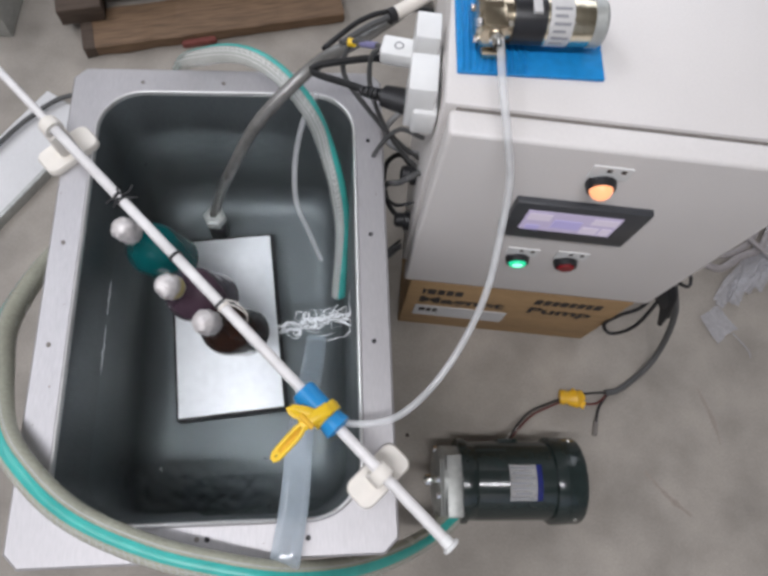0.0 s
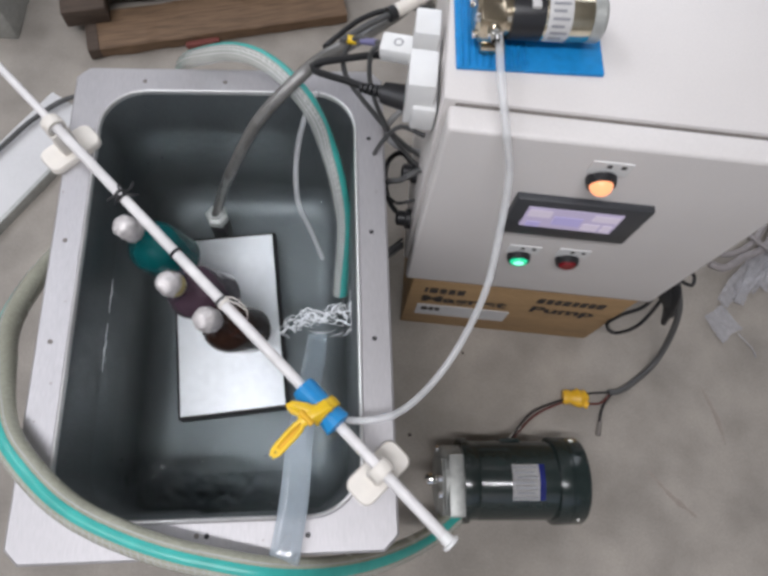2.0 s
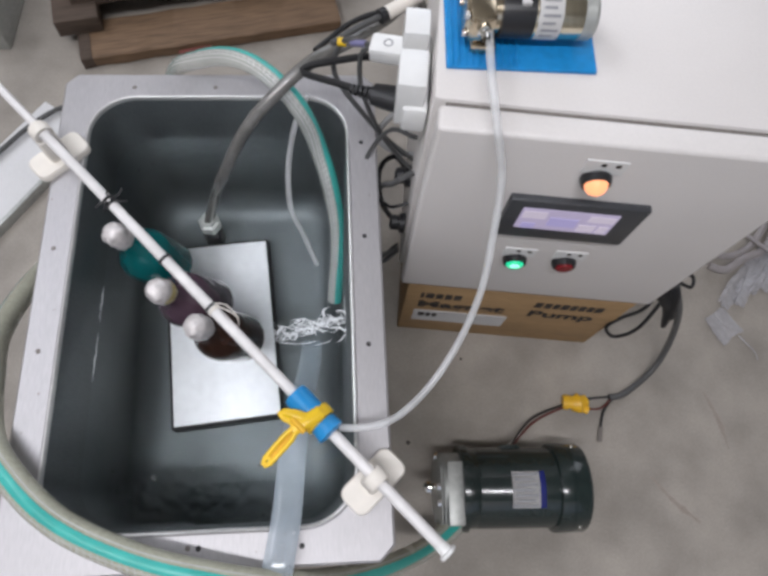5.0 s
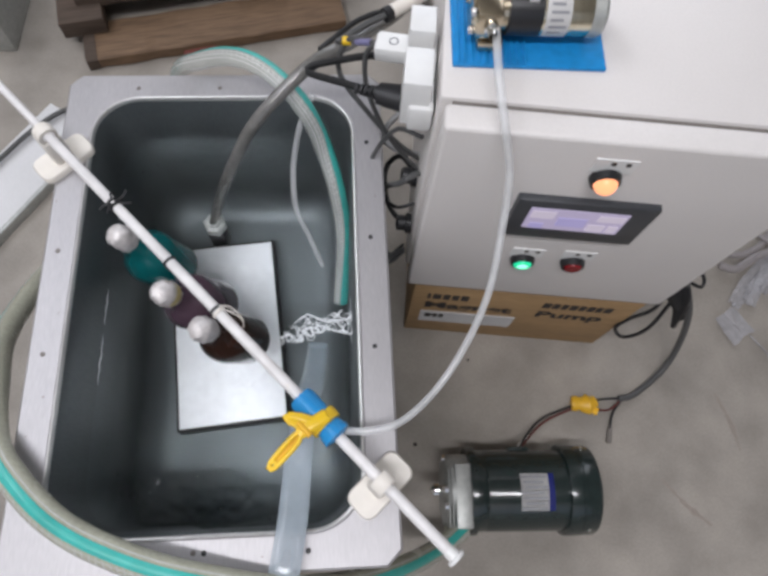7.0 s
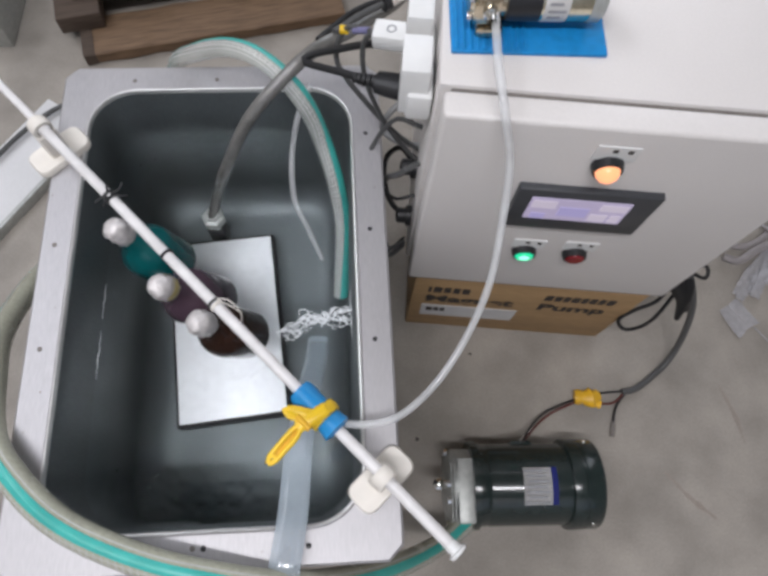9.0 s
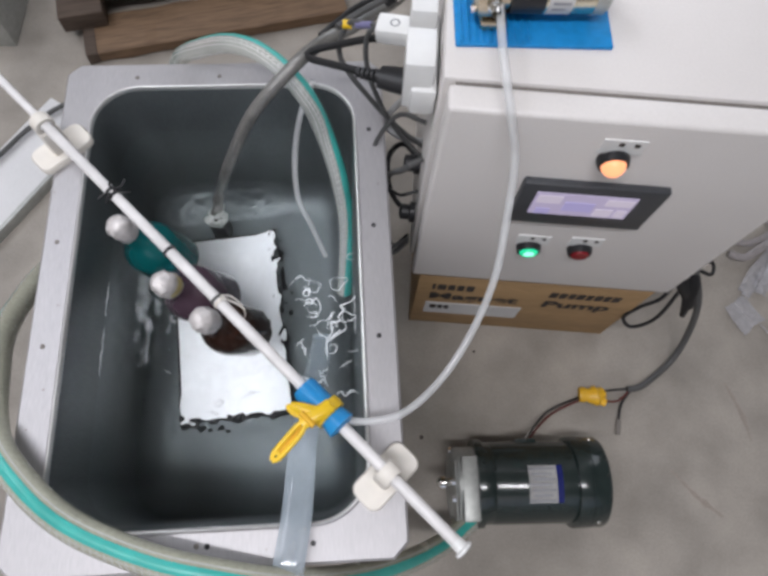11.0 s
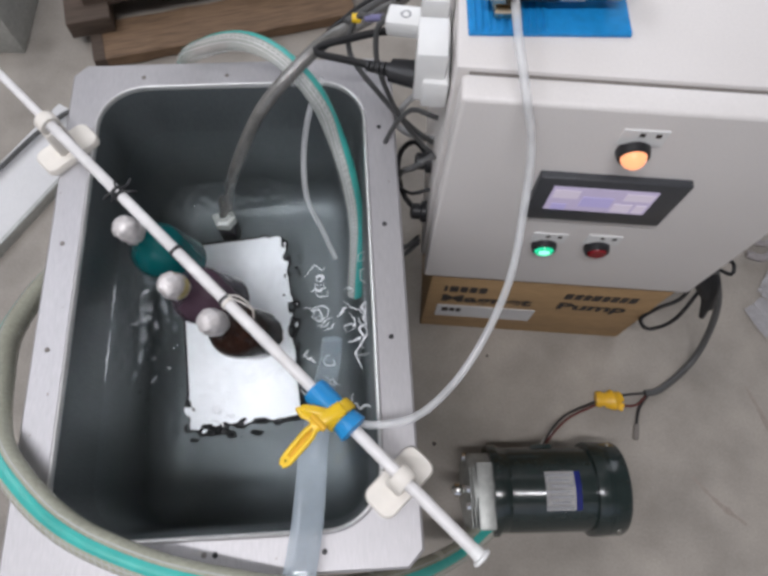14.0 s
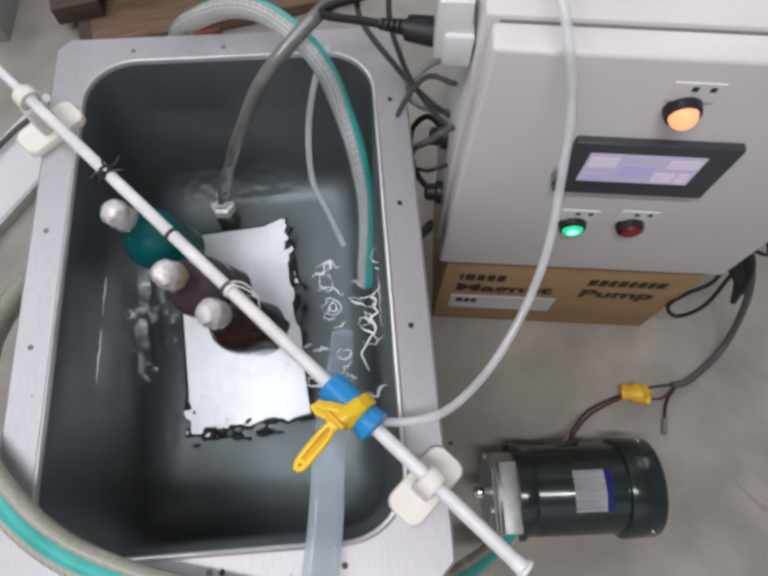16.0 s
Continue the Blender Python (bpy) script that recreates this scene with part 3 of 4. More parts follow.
def rod():
    d = (ROD_B - ROD_A).normalized()
    r = thing("support_rod", Matrix.Translation(ROD_A) @ d.to_track_quat("X", "Z").to_matrix().to_4x4(), "white telescopic plastic rod laid diagonally across the sink", "rod")
    n = (ROD_B - ROD_A).length
    s = 0.165
    part("thin_tube", lathe([(0, 0), (0.0040, 0), (0.0040, s + 0.01), (0, s + 0.01)], 20, TURN_X), RODPAINT, r)
    part("thick_tube", lathe([(0.0040, s), (0.0056, s), (0.0060, s + 0.004), (0.0050, s + 0.006), (0.0050, n - 0.008), (0, n - 0.008)], 24, TURN_X), RODPAINT, r)
    part("end_cap", lathe([(0.0050, n - 0.010), (0.0054, n - 0.008), (0.0056, n - 0.003), (0.0080, n - 0.002), (0.0080, n), (0.0065, n + 0.001), (0, n + 0.001)], 24, TURN_X), WHITE, r)
    for x, mat in ((0.268, BLACK), (0.274, BLACK), (0.3515, BLACK), (0.416, GREYCABLE), (0.420, CREAM)):
        part("tie", lathe([(0.0048, -0.0015), (0.0062, -0.0012), (0.0062, 0.0012), (0.0048, 0.0015)], 20, Matrix.Translation((x, 0, 0)) @ TURN_X), mat, r, "cord tied round the rod")
    part("tie_tail", sweep([(0.272, 0.002, 0.006), (0.276, 0.010, 0.010), (0.270, 0.016, 0.006)], 0.0011, 6), BLACK, r)
    for k, (dx, dy) in enumerate(((-0.006, 0.006), (0.004, -0.009), (0.009, 0.011), (-0.002, -0.012))):
        part("tie_tail", sweep([(0.271 + 0.3 * dx, 0.2 * dy, 0.0065), (0.271 + dx, 0.6 * dy, 0.009 - 0.001 * k), (0.271 + 1.3 * dx, 1.1 * dy, 0.004)], 0.0010, 6), BLACK, r)
    part("cord_loop", sweep([(0.417, 0.004, 0.005), (0.424, 0.010, 0.005), (0.434, 0.012, -0.004), (0.440, 0.008, -0.014), (0.438, 0.002, -0.018)], 0.0006, 6), CREAM, r, "thin pale cord")
    part("cord_loop", sweep([(0.419, 0.003, 0.006), (0.430, 0.008, 0.006), (0.440, 0.011, 0.0)], 0.0006, 6), CREAM, r)
    return d


def rod_bracket(at, first=False):
    d = (ROD_B - ROD_A).normalized()
    a = math.degrees(math.atan2(d.y, d.x))
    b = thing("rod_bracket", pose(*at, 0, 0, a), "cream plastic rod bracket stuck on the sink rim", "bracket", "rod brackets")
    o = rounded(0.031, 0.060, 0.009, 6)
    part("base_plate", loft([[(x, y, 0) for x, y in o], [(x, y, 0.006) for x, y in o], [(x * 0.92, y * 0.96, 0.0078) for x, y in o]], True, True), CREAM, b)
    part("saddle", box(-0.008, 0.008, -0.010, 0.010, 0.006, 0.042, 0.003), CREAM, b)
    part("ring", lathe([(0.0060, -0.006), (0.0095, -0.006), (0.0102, -0.004), (0.0102, 0.004), (0.0095, 0.006), (0.0060, 0.006)], 24, Matrix.Translation((0, 0, 0.0475)) @ TURN_X), CREAM, b)


def clip():
    d = (ROD_B - ROD_A).normalized()
    a = math.degrees(math.atan2(d.y, d.x))
    c = thing("spring_clip", pose(*(ROD_A + d * 0.543), 0, 0, a), "yellow spring clip with blue jaws gripping the rod", "clip")
    part("jaw", lathe([(0.0062, -0.0125), (0.0105, -0.012), (0.0115, -0.008), (0.0110, 0.014), (0.0062, 0.015)], 18, Matrix.Translation((-0.006, 0, 0)) @ TURN_X), BLUECLIP, c, "blue plastic jaw sleeve")
    part("jaw", lathe([(0.0062, -0.008), (0.0110, -0.007), (0.0130, 0.006), (0.0062, 0.008)], 18, Matrix.Translation((0.0215, 0, 0)) @ TURN_X), BLUECLIP, c, "blue plastic jaw sleeve")
    part("band", lathe([(0.011, -0.0055), (0.0140, -0.005), (0.0145, 0.0), (0.0140, 0.005), (0.011, 0.0055)], 18, Matrix.Translation((0.011, 0, 0)) @ TURN_X), YELLOW, c, "yellow band")
    for x in (0.0075, 0.0145):               # teeth of the band
        part("tooth", box(x - 0.0012, x + 0.0012, -0.004, 0.006, 0.0135, 0.0158, 0.0005, 1), YELLOW, c)
    # lever: a neck, then two cheeks round a slot, closed by an eye at the end
    part("lever_neck", sweep([(0.011, 0.004, 0.0135), (0.008, -0.010, 0.015), (0.0055, -0.022, 0.0135)], lambda f: 0.0062 - 0.0008 * f, 12, 0.5), YELLOW, c, "yellow lever handle")
    for k in (-1, 1):
        part("lever_cheek", sweep([(0.0055 + 0.0006 * k, -0.019, 0.0135), (0.0070 + 0.0034 * k, -0.027, 0.0125), (0.0080 + 0.0034 * k, -0.042, 0.0118), (0.0088 + 0.0028 * k, -0.053, 0.0112), (0.0092, -0.0575, 0.011)],
                                  0.0022, 10, 0.9), YELLOW, c)
    part("lever_web", box(0.0045, 0.0105, -0.052, -0.024, 0.0096, 0.0108, 0.0004, 1), AMBERTAPE, c)
    part("eye", lathe([(0.0012, -0.001), (0.0040, -0.001), (0.0042, 0.0008), (0.0012, 0.0008)], 14, Matrix.Translation((0.009, -0.0535, 0.0125))), YELLOW, c)
    part("pawl", sweep([(0.010, -0.006, 0.012), (-0.003, -0.013, 0.016), (-0.011, -0.0185, 0.013)], lambda f: 0.0052 - 0.0016 * f, 10, 0.6), YELLOW, c, "yellow release pawl")
    part("pawl", sweep([(0.004, -0.016, 0.015), (-0.006, -0.021, 0.014), (-0.0135, -0.0195, 0.012)], 0.0024, 8, 0.8), YELLOW, c)
    part("pivot", lathe([(0, -0.0075), (0.0026, -0.0075), (0.0026, 0.0075), (0, 0.0075)], 12, Matrix.Translation((0.0065, -0.0165, 0.0165)) @ TURN_X), AMBERTAPE, c, "pivot pin")


def bottle(top, low, glass, label, yellowed=False, r=0.030):
    """A stoppered bottle leaning in the water, from its wrapped stopper down to its foot."""
    top, low = Vector(top), Vector(low)
    axis = (top - low).normalized()
    m = Matrix.Translation(low) @ axis.to_track_quat("Z", "Y").to_matrix().to_4x4()
    b = thing("bottle", m, label, "bottle", "bottles tied to the rod")
    n = (top - low).length
    part("flask", lathe([(0, 0), (r * 0.8, 0.0), (r, 0.006), (r, n - 0.062), (r * 0.92, n - 0.052), (r * 0.62, n - 0.040), (0.0115, n - 0.031), (0.0105, n - 0.010), (0, n - 0.010)], 36), glass, b)
    bm = lathe([(0.0098, n - 0.022), (0.0112, n - 0.020), (0.0118, n - 0.016), (0.0121, n - 0.012), (0.0122, n - 0.008), (0.0121, n - 0.004), (0.0117, n), (0.0105, n + 0.004), (0.0085, n + 0.007), (0.005, n + 0.009), (0, n + 0.0095)], 36)
    for v in bm.verts:
        k = noise.noise(v.co * 170 + Vector((n * 50, 0, 0))) * 0.0022
        v.co.x += k
        v.co.y -= k
        v.co.z += k
    part("stopper_wrap", bm, FOIL, b, "crumpled foil-wrapped stopper")
    if yellowed:
        part("wrap_patch", lathe([(0.0122, n - 0.017), (0.0129, n - 0.012), (0.0128, n - 0.006)], 28), FOILYELLOW, b, "yellowed side of the wrap")


# ---- hoses and cables ----
def hose(name, points, r, mat, label, category="hose", stripe=None, twist=None, **kw):
    h = tagged(part(name, sweep(points, r, **kw), mat), label, category)
    if stripe:
        # Lengthwise pale lines imitate the highlights along the hose's inner ribs.
        for a in (stripe[1] + 12, stripe[1] + 30, stripe[1] + 52, stripe[0] - 16):
            part("thread", sweep(points, r * 1.015, n=3, arc=(a, a + 5), twist=twist), THREAD_HIGHLIGHT, h, "pale lengthwise line painted for the highlight on a rib")
        part("stripe", sweep(points, r * 1.03, n=6, arc=stripe, twist=twist), TEAL, h, "teal stripe along the hose")
        # cross threads of the braid, in one mesh
        bm, line = bmesh.new(), spline(points, 0.006)
        for i in range(2, len(line) - 2):
            tan = (line[i + 1] - line[i - 1]).normalized()
            side = tan.cross(Vector((0, 0, 1))).normalized()
            top = side.cross(tan)
            lean = radians(twist(i / (len(line) - 1))) if twist else 0
            arc = [line[i] + tan * (0.0025 * k / 4) + (side * math.sin(a) + top * math.cos(a)) * (r * 1.012) for k, a in ((k, radians(stripe[1] + 4 + 9 * k) + lean) for k in range(5))]
            vs = [(bm.verts.new(q), bm.verts.new(q + tan * 0.0011)) for q in arc]
            for u, v in zip(vs, vs[1:]):
                bm.faces.new((u[0], u[1], v[1], v[0]))
        part("braid", bm, THREAD_HIGHLIGHT, h, "pale cross threads beside the stripe")
    return h


def hoses():
    hose("hose", [(-0.50, 0.10, 0.02), (-0.47, 0.001, 0.15), (-0.443, -0.108, 0.25), (-0.399, -0.179, 0.32), (-0.356, -0.238, 0.37), (-0.318, -0.274, 0.38), (-0.275, -0.302, 0.38),
                  (-0.218, -0.321, 0.38), (-0.159, -0.331, 0.38), (-0.087, -0.336, 0.36), (-0.013, -0.33, 0.25), (0.06, -0.307, 0.12), (0.112, -0.271, 0.06)],
         0.0125, DULLHOSE, "thick translucent hose with a teal stripe curving over the sink rim", stripe=(-20, 22), twist=lambda f: 120 * max(0, 1 - f / 0.42))
    hose("hose", [(-0.36, 0.24, 0.02), (-0.33, 0.225, 0.2), (-0.293, 0.2, 0.32), (-0.248, 0.174, 0.38), (-0.203, 0.158, 0.41), (-0.165, 0.139, 0.415), (-0.129, 0.112, 0.4), (-0.108, 0.096, 0.35), (-0.091, 0.065, 0.31),
                  (-0.081, 0.032, 0.25), (-0.081, -0.021, 0.16)],
         0.0098, CLEARHOSE, "clear reinforced hose with a teal stripe arching into the water", stripe=(-62, -4))
    hose("cable_hose", [(-0.253, 0.067, 0.165), (-0.249, 0.074, 0.185), (-0.238, 0.077, 0.235), (-0.226, 0.072, 0.285), (-0.209, 0.064, 0.335), (-0.178, 0.079, 0.4), (-0.144, 0.109, 0.43), (-0.114, 0.14, 0.44), (-0.083, 0.175, 0.43), (-0.049, 0.236, 0.4), (-0.009, 0.309, 0.36), (0.02, 0.36, 0.2)],
         0.0066, GREYHOSE, "grey braided conduit rising from the transducer out of the sink")
    hose("thin_tube", [(-0.121, 0.129, 0.4), (-0.134, 0.111, 0.37), (-0.143, 0.091, 0.32), (-0.139, 0.056, 0.285), (-0.124, 0.037, 0.24), (-0.107, 0.015, 0.19)], 0.0033, MILKTUBE, "thin milky plastic tube dipping into the water", "tube")
    hose("pump_tube", [(0.031, 0.075, 0.576), (0.035, 0.027, 0.572), (0.042, -0.004, 0.560), (0.055, -0.021, 0.52), (0.058, -0.05, 0.48), (0.056, -0.087, 0.445), (0.043, -0.126, 0.42), (0.021, -0.165, 0.405), (-0.007, -0.195, 0.4),
                       (-0.033, -0.206, 0.4), (-0.066, -0.208, 0.398)], 0.0033, MILKTUBE, "milky plastic tube from the small pump to the rod clip", "tube")
    hose("flat_tube", [(-0.100, -0.40, 0.25), (-0.097, -0.345, 0.36), (-0.094, -0.282, 0.366), (-0.097, -0.22, 0.345), (-0.099, -0.163, 0.285), (-0.099, -0.122, 0.23), (-0.101, -0.087, 0.19)], lambda f: 0.0140 - 0.002 * f, FLATTUBE, "flattened translucent bluish plastic tube lying into the water", "tube", flat=0.32)


def cables():
    hose("motor_cable", [(0.34, 0.06, 0.23), (0.363, 0.038, 0.2), (0.406, 0.025, 0.12), (0.423, 0.0, 0.05), (0.413, -0.031, 0.012), (0.369, -0.07, 0.008), (0.345, -0.078, 0.008)], 0.0047, GREYCABLE, "thick grey sheathed cable bending down to the floor", "cable")
    hose("wire", [(0.350, -0.077, 0.008), (0.325, -0.080, 0.006), (0.298, -0.086, 0.010)], 0.0017, RUBBER, "black wire leading into yellow tape", "wire")
    hose("wire", [(0.350, -0.078, 0.008), (0.330, -0.096, 0.006), (0.300, -0.098, 0.010)], 0.0016, RED, "dark red wire leading into yellow tape", "wire")
    w = hose("wire", [(0.353, -0.075, 0.008), (0.336, -0.1, 0.005), (0.329, -0.128, 0.006)], 0.0020, RUBBER, "black wire with a bare crimped end on the floor", "wire")
    part("crimp", sweep([(0.330, -0.124, 0.006), (0.327, -0.145, 0.006)], 0.0036, 10), SEAM, w, "dull brown crimp terminal")
    t = thing("taped_joint", pose(0.289, -0.091, 0.011, 0, 0, 5), "wire joint wrapped in crumpled yellow tape on the floor", "tape")
    bm = sweep([(-0.018, 0.001, 0), (-0.006, 0, 0.001), (0.006, -0.001, 0.001), (0.019, 0.004, 0)], lambda f: 0.009 + 0.004 * math.sin(f * 3.0), 14, 0.7, wobble=0.5)
    part("tape_wrap", bm, AMBERTAPE, t)
    part("tape_wrap", sweep([(-0.004, -0.006, 0), (0.010, -0.008, 0.0), (0.020, -0.012, 0)], 0.007, 10, 0.7, wobble=0.5), AMBERTAPE, t)
    hose("wire", [(0.275, -0.094, 0.010), (0.231, -0.115, 0.010), (0.206, -0.137, 0.02), (0.177, -0.172, 0.06)], 0.0016, RUBBER, "black lead of the floor motor", "wire")
    hose("wire", [(0.275, -0.098, 0.010), (0.235, -0.119, 0.008), (0.210, -0.141, 0.016), (0.180, -0.172, 0.055)], 0.0016, RED, "red lead of the floor motor", "wire")
    hose("wire", [(0.206, -0.145, 0.018), (0.190, -0.157, 0.035), (0.174, -0.172, 0.06)], 0.0018, WHITE, "short white lead of the floor motor", "wire")
    # black bundle under the right end of the cabinet
    hose("cable_loop", [(0.35, 0.05, 0.20), (0.340, 0.018, 0.16), (0.318, 0.010, 0.13), (0.308, 0.004, 0.10), (0.325, -0.004, 0.085), (0.345, 0.000, 0.12), (0.362, 0.03, 0.17)], 0.0026, RUBBER, "looped black cord beside the cabinet", "cable")
    hose("cable_loop", [(0.35, 0.06, 0.20), (0.372, 0.055, 0.20), (0.396, 0.058, 0.185), (0.388, 0.040, 0.19), (0.36, 0.045, 0.20)], 0.0024, RUBBER, "small black cord loop beside the cabinet", "cable")
    b = thing("cable_bundle", pose(0.345, 0.04, 0.19), "dense bundle of black cords hanging under the cabinet edge", "cable")
    for k in range(7):
        part("cord", sweep([(-0.02 + 0.003 * k, 0.03, 0.02), (0.0 + 0.004 * k, -0.002 * k, 0.0), (0.026 + 0.002 * k, -0.02 - 0.002 * k, -0.035 - 0.006 * k), (0.045, -0.022, -0.075)], 0.0042, 8), RUBBER, b)
    part("cord", sweep([(-0.025, 0.02, 0.012), (0.0, -0.004, 0.0), (0.026, -0.016, -0.030), (0.042, -0.022, -0.060)], lambda f: 0.014 - 0.007 * f, 12), RUBBER, b)
    # tangle between sink and cabinet
    rnd = random.Random(4)
    for k in range(3):
        ya, za = 0.045 + 0.012 * k + rnd.uniform(-0.01, 0.01), rnd.uniform(0.34, 0.44)
        yb, zb = rnd.uniform(0.03, 0.12), rnd.uniform(0.16, 0.34)
        out = rnd.uniform(0.035, 0.075)
        pts = [(-0.006, ya, za), (-0.6 * out, ya + rnd.uniform(-0.015, 0.02), za - 0.01), (-out, (ya + yb) / 2 + rnd.uniform(-0.03, 0.03), (za + zb) / 2),
               (-0.7 * out, yb - 0.01, zb - 0.01), (-0.006, yb, zb)]
        hose("mains_cable", pts, rnd.choice((0.0018, 0.0024, 0.0032)), (RUBBER, GREYCABLE, GREYCABLE, BUNDLEGREY)[k % 4], "dark looped cord hanging beside the cabinet", "cable")
    hose("mains_cable", [(-0.004, 0.086, 0.330), (-0.022, 0.112, 0.325), (-0.037, 0.112, 0.305), (-0.039, 0.090, 0.298), (-0.032, 0.068, 0.290), (-0.020, 0.056, 0.282), (-0.006, 0.051, 0.280)], 0.0030, RUBBER, "stiff dark cord looping between two cable glands", "cable")
    hose("mains_cable", [(-0.004, 0.16, 0.36), (-0.030, 0.150, 0.350), (-0.045, 0.128, 0.340), (-0.030, 0.108, 0.345), (-0.004, 0.100, 0.350)], 0.0034, BUNDLEGREY, "pale grey cord curving along the cabinet side", "cable")
    hose("mains_cable", [(-0.118, 0.178, 0.41), (-0.106, 0.204, 0.40), (-0.082, 0.231, 0.40), (-0.050, 0.248, 0.40), (0.0, 0.262, 0.39), (0.05, 0.30, 0.30)], 0.0030, RUBBER, "black cord arching behind the conduit", "cable")
    n = hose("cable_connector", [(-0.050, 0.205, 0.440), (-0.033, 0.220, 0.440), (-0.010, 0.242, 0.440)], 0.0072, CREAM, "pale plastic inline cable connector with a black end", "connector")
    part("end_ring", sweep([(-0.0535, 0.202, 0.440), (-0.0475, 0.207, 0.440)], 0.0078, 12), BLACK, n, "black end ring")
    part("lead", sweep([(-0.052, 0.203, 0.440), (-0.072, 0.187, 0.441), (-0.098, 0.158, 0.445)], 0.0034, 8), GREYCABLE, n)
    hose("mains_cable", [(-0.057, 0.106, 0.506), (-0.066, 0.108, 0.490), (-0.064, 0.104, 0.45), (-0.045, 0.095, 0.40), (-0.02, 0.09, 0.36), (-0.004, 0.085, 0.345)], 0.0024, GREYCABLE, "thin dark cord leaving the white plug", "cable")
    c = hose("signal_cable", [(-0.056, 0.112, 0.500), (-0.070, 0.126, 0.486), (-0.086, 0.137, 0.472), (-0.092, 0.126, 0.440), (-0.06, 0.11, 0.40), (-0.03, 0.10, 0.37), (-0.004, 0.095, 0.35)], 0.0026, GREYCABLE, "thin grey cable with a yellow collar", "cable")
    part("collar", lathe([(0.0026, -0.004), (0.0042, -0.004), (0.0042, 0.004), (0.0026, 0.004)], 12, Matrix.Translation((-0.086, 0.137, 0.472)) @ TURN_X), YELLOW, c, "yellow collar")
    part("sleeve", sweep([(-0.076, 0.130, 0.480), (-0.062, 0.118, 0.494)], 0.0032, 10), VIOLET, c, "violet sleeve")
    hose("mains_cable", [(-0.052, 0.075, 0.480), (-0.085, 0.095, 0.465), (-0.121, 0.119, 0.445), (-0.118, 0.126, 0.447), (-0.093, 0.124, 0.46), (-0.06, 0.112, 0.485), (-0.030, 0.100, 0.50)], 0.0034, RUBBER, "black mains cord running to the plug", "cable")


def adapter():
    a = thing("power_strip", pose(-0.0085, 0.03, 0.455), "white plastic mains socket strip fixed to the cabinet side", "socket strip")
    part("strip_body", box(-0.018, 0.003, 0.006, 0.086, 0.030, 0.060, 0.003), WHITE, a)
    for k in range(2):
        part("outlet_block", box(-0.024 + 0.002 * k, -0.001, 0.010 + k * 0.052, 0.046 + k * 0.043, 0.034, 0.086, 0.0012), WHITE, a)
    p = thing("mains_plug", pose(-0.025, 0.066, 0.487, 0, 8, 165), "black moulded mains plug in the socket strip", "plug")
    part("plug_body", sweep([(-0.008, 0, 0.001), (0.0, 0, 0), (0.018, 0, 0), (0.028, 0, 0)], lambda f: 0.0145 - 0.004 * f, 14, 0.75), BLACK, p)
    for k in range(5):
        part("strain_rib", lathe([(0.003, -0.0014), (0.0062 - 0.0004 * k, -0.0014), (0.0062 - 0.0004 * k, 0.0014), (0.003, 0.0014)], 14, Matrix.Translation((0.030 + k * 0.0045, 0, 0)) @ TURN_X), BLACK, p)
    q = thing("mains_plug", pose(-0.024, 0.101, 0.508, 0, 5, 172), "white flat mains plug in the socket strip", "plug")
    part("plug_body", box(0.0, 0.034, -0.0105, 0.0105, -0.008, 0.008, 0.003), WHITE, q)
    part("plug_mark", lathe([(0.0028, 0), (0.0036, 0.0006), (0.0044, 0)], 14, Matrix.Translation((0.018, 0, 0.008))), GREYPRINT, q)


# ---- floor clutter ----
def plank(x0, x1, y0, y1, z0, z1, seed):
    """A worn board with slightly wavering edges."""
    bm, n = bmesh.new(), 40
    loops = []
    for i in range(n + 1):
        x = x0 + (x1 - x0) * i / n
        k = [0.0035 * noise.noise(Vector((x * 22, seed, j * 3.1))) for j in range(6)]
        loops.append([(x, y0 + k[0] + 0.004, z0), (x, y0 + k[0], z0 + 0.003), (x, y0 + k[1], z1 - 0.003), (x, y0 + 0.004 + k[1], z1 + k[2] * 0.4),
                      (x, y1 - 0.004 + k[3], z1 + k[4] * 0.4), (x, y1 + k[3], z1 - 0.003), (x, y1 + k[5], z0)])
    return loft(loops, True, True, bm)


def pallet():
    p = thing("pallet", pose(-0.571, 0.440, 0, 0, 0, 18.3), "old worn brown wooden pallet lying on the floor", "pallet")
    part("board", plank(0.012, 0.462, 0.0, 0.085, 0.0, 0.026, 1), WOOD, p)
    part("end_batten", plank(-0.006, 0.014, -0.001, 0.120, 0.0, 0.027, 5), DARKWOOD, p, "dark end batten")
    part("paint_stain", box(0.160, 0.222, -0.009, 0.004, 0.0, 0.013, 0.004), REDPAINT, p, "dark red paint stain on the board edge")
    part("board", plank(0.0, 0.55, 0.09, 0.22, 0.050, 0.075, 2), DARKWOOD, p)
    part("block", box(-0.035, 0.040, 0.055, 0.20, 0.026, 0.060, 0.002), DARKWOOD, p)
    part("block", box(0.40, 0.50, 0.10, 0.22, 0.0, 0.05, 0.002), DARKWOOD, p)
    part("board", plank(-0.05, 0.60, 0.28, 0.42, 0.050, 0.075, 3), DARKWOOD, p)
    part("bearer", box(0.0, 0.55, 0.20, 0.28, 0.0, 0.050, 0.002), DARKWOOD, p)


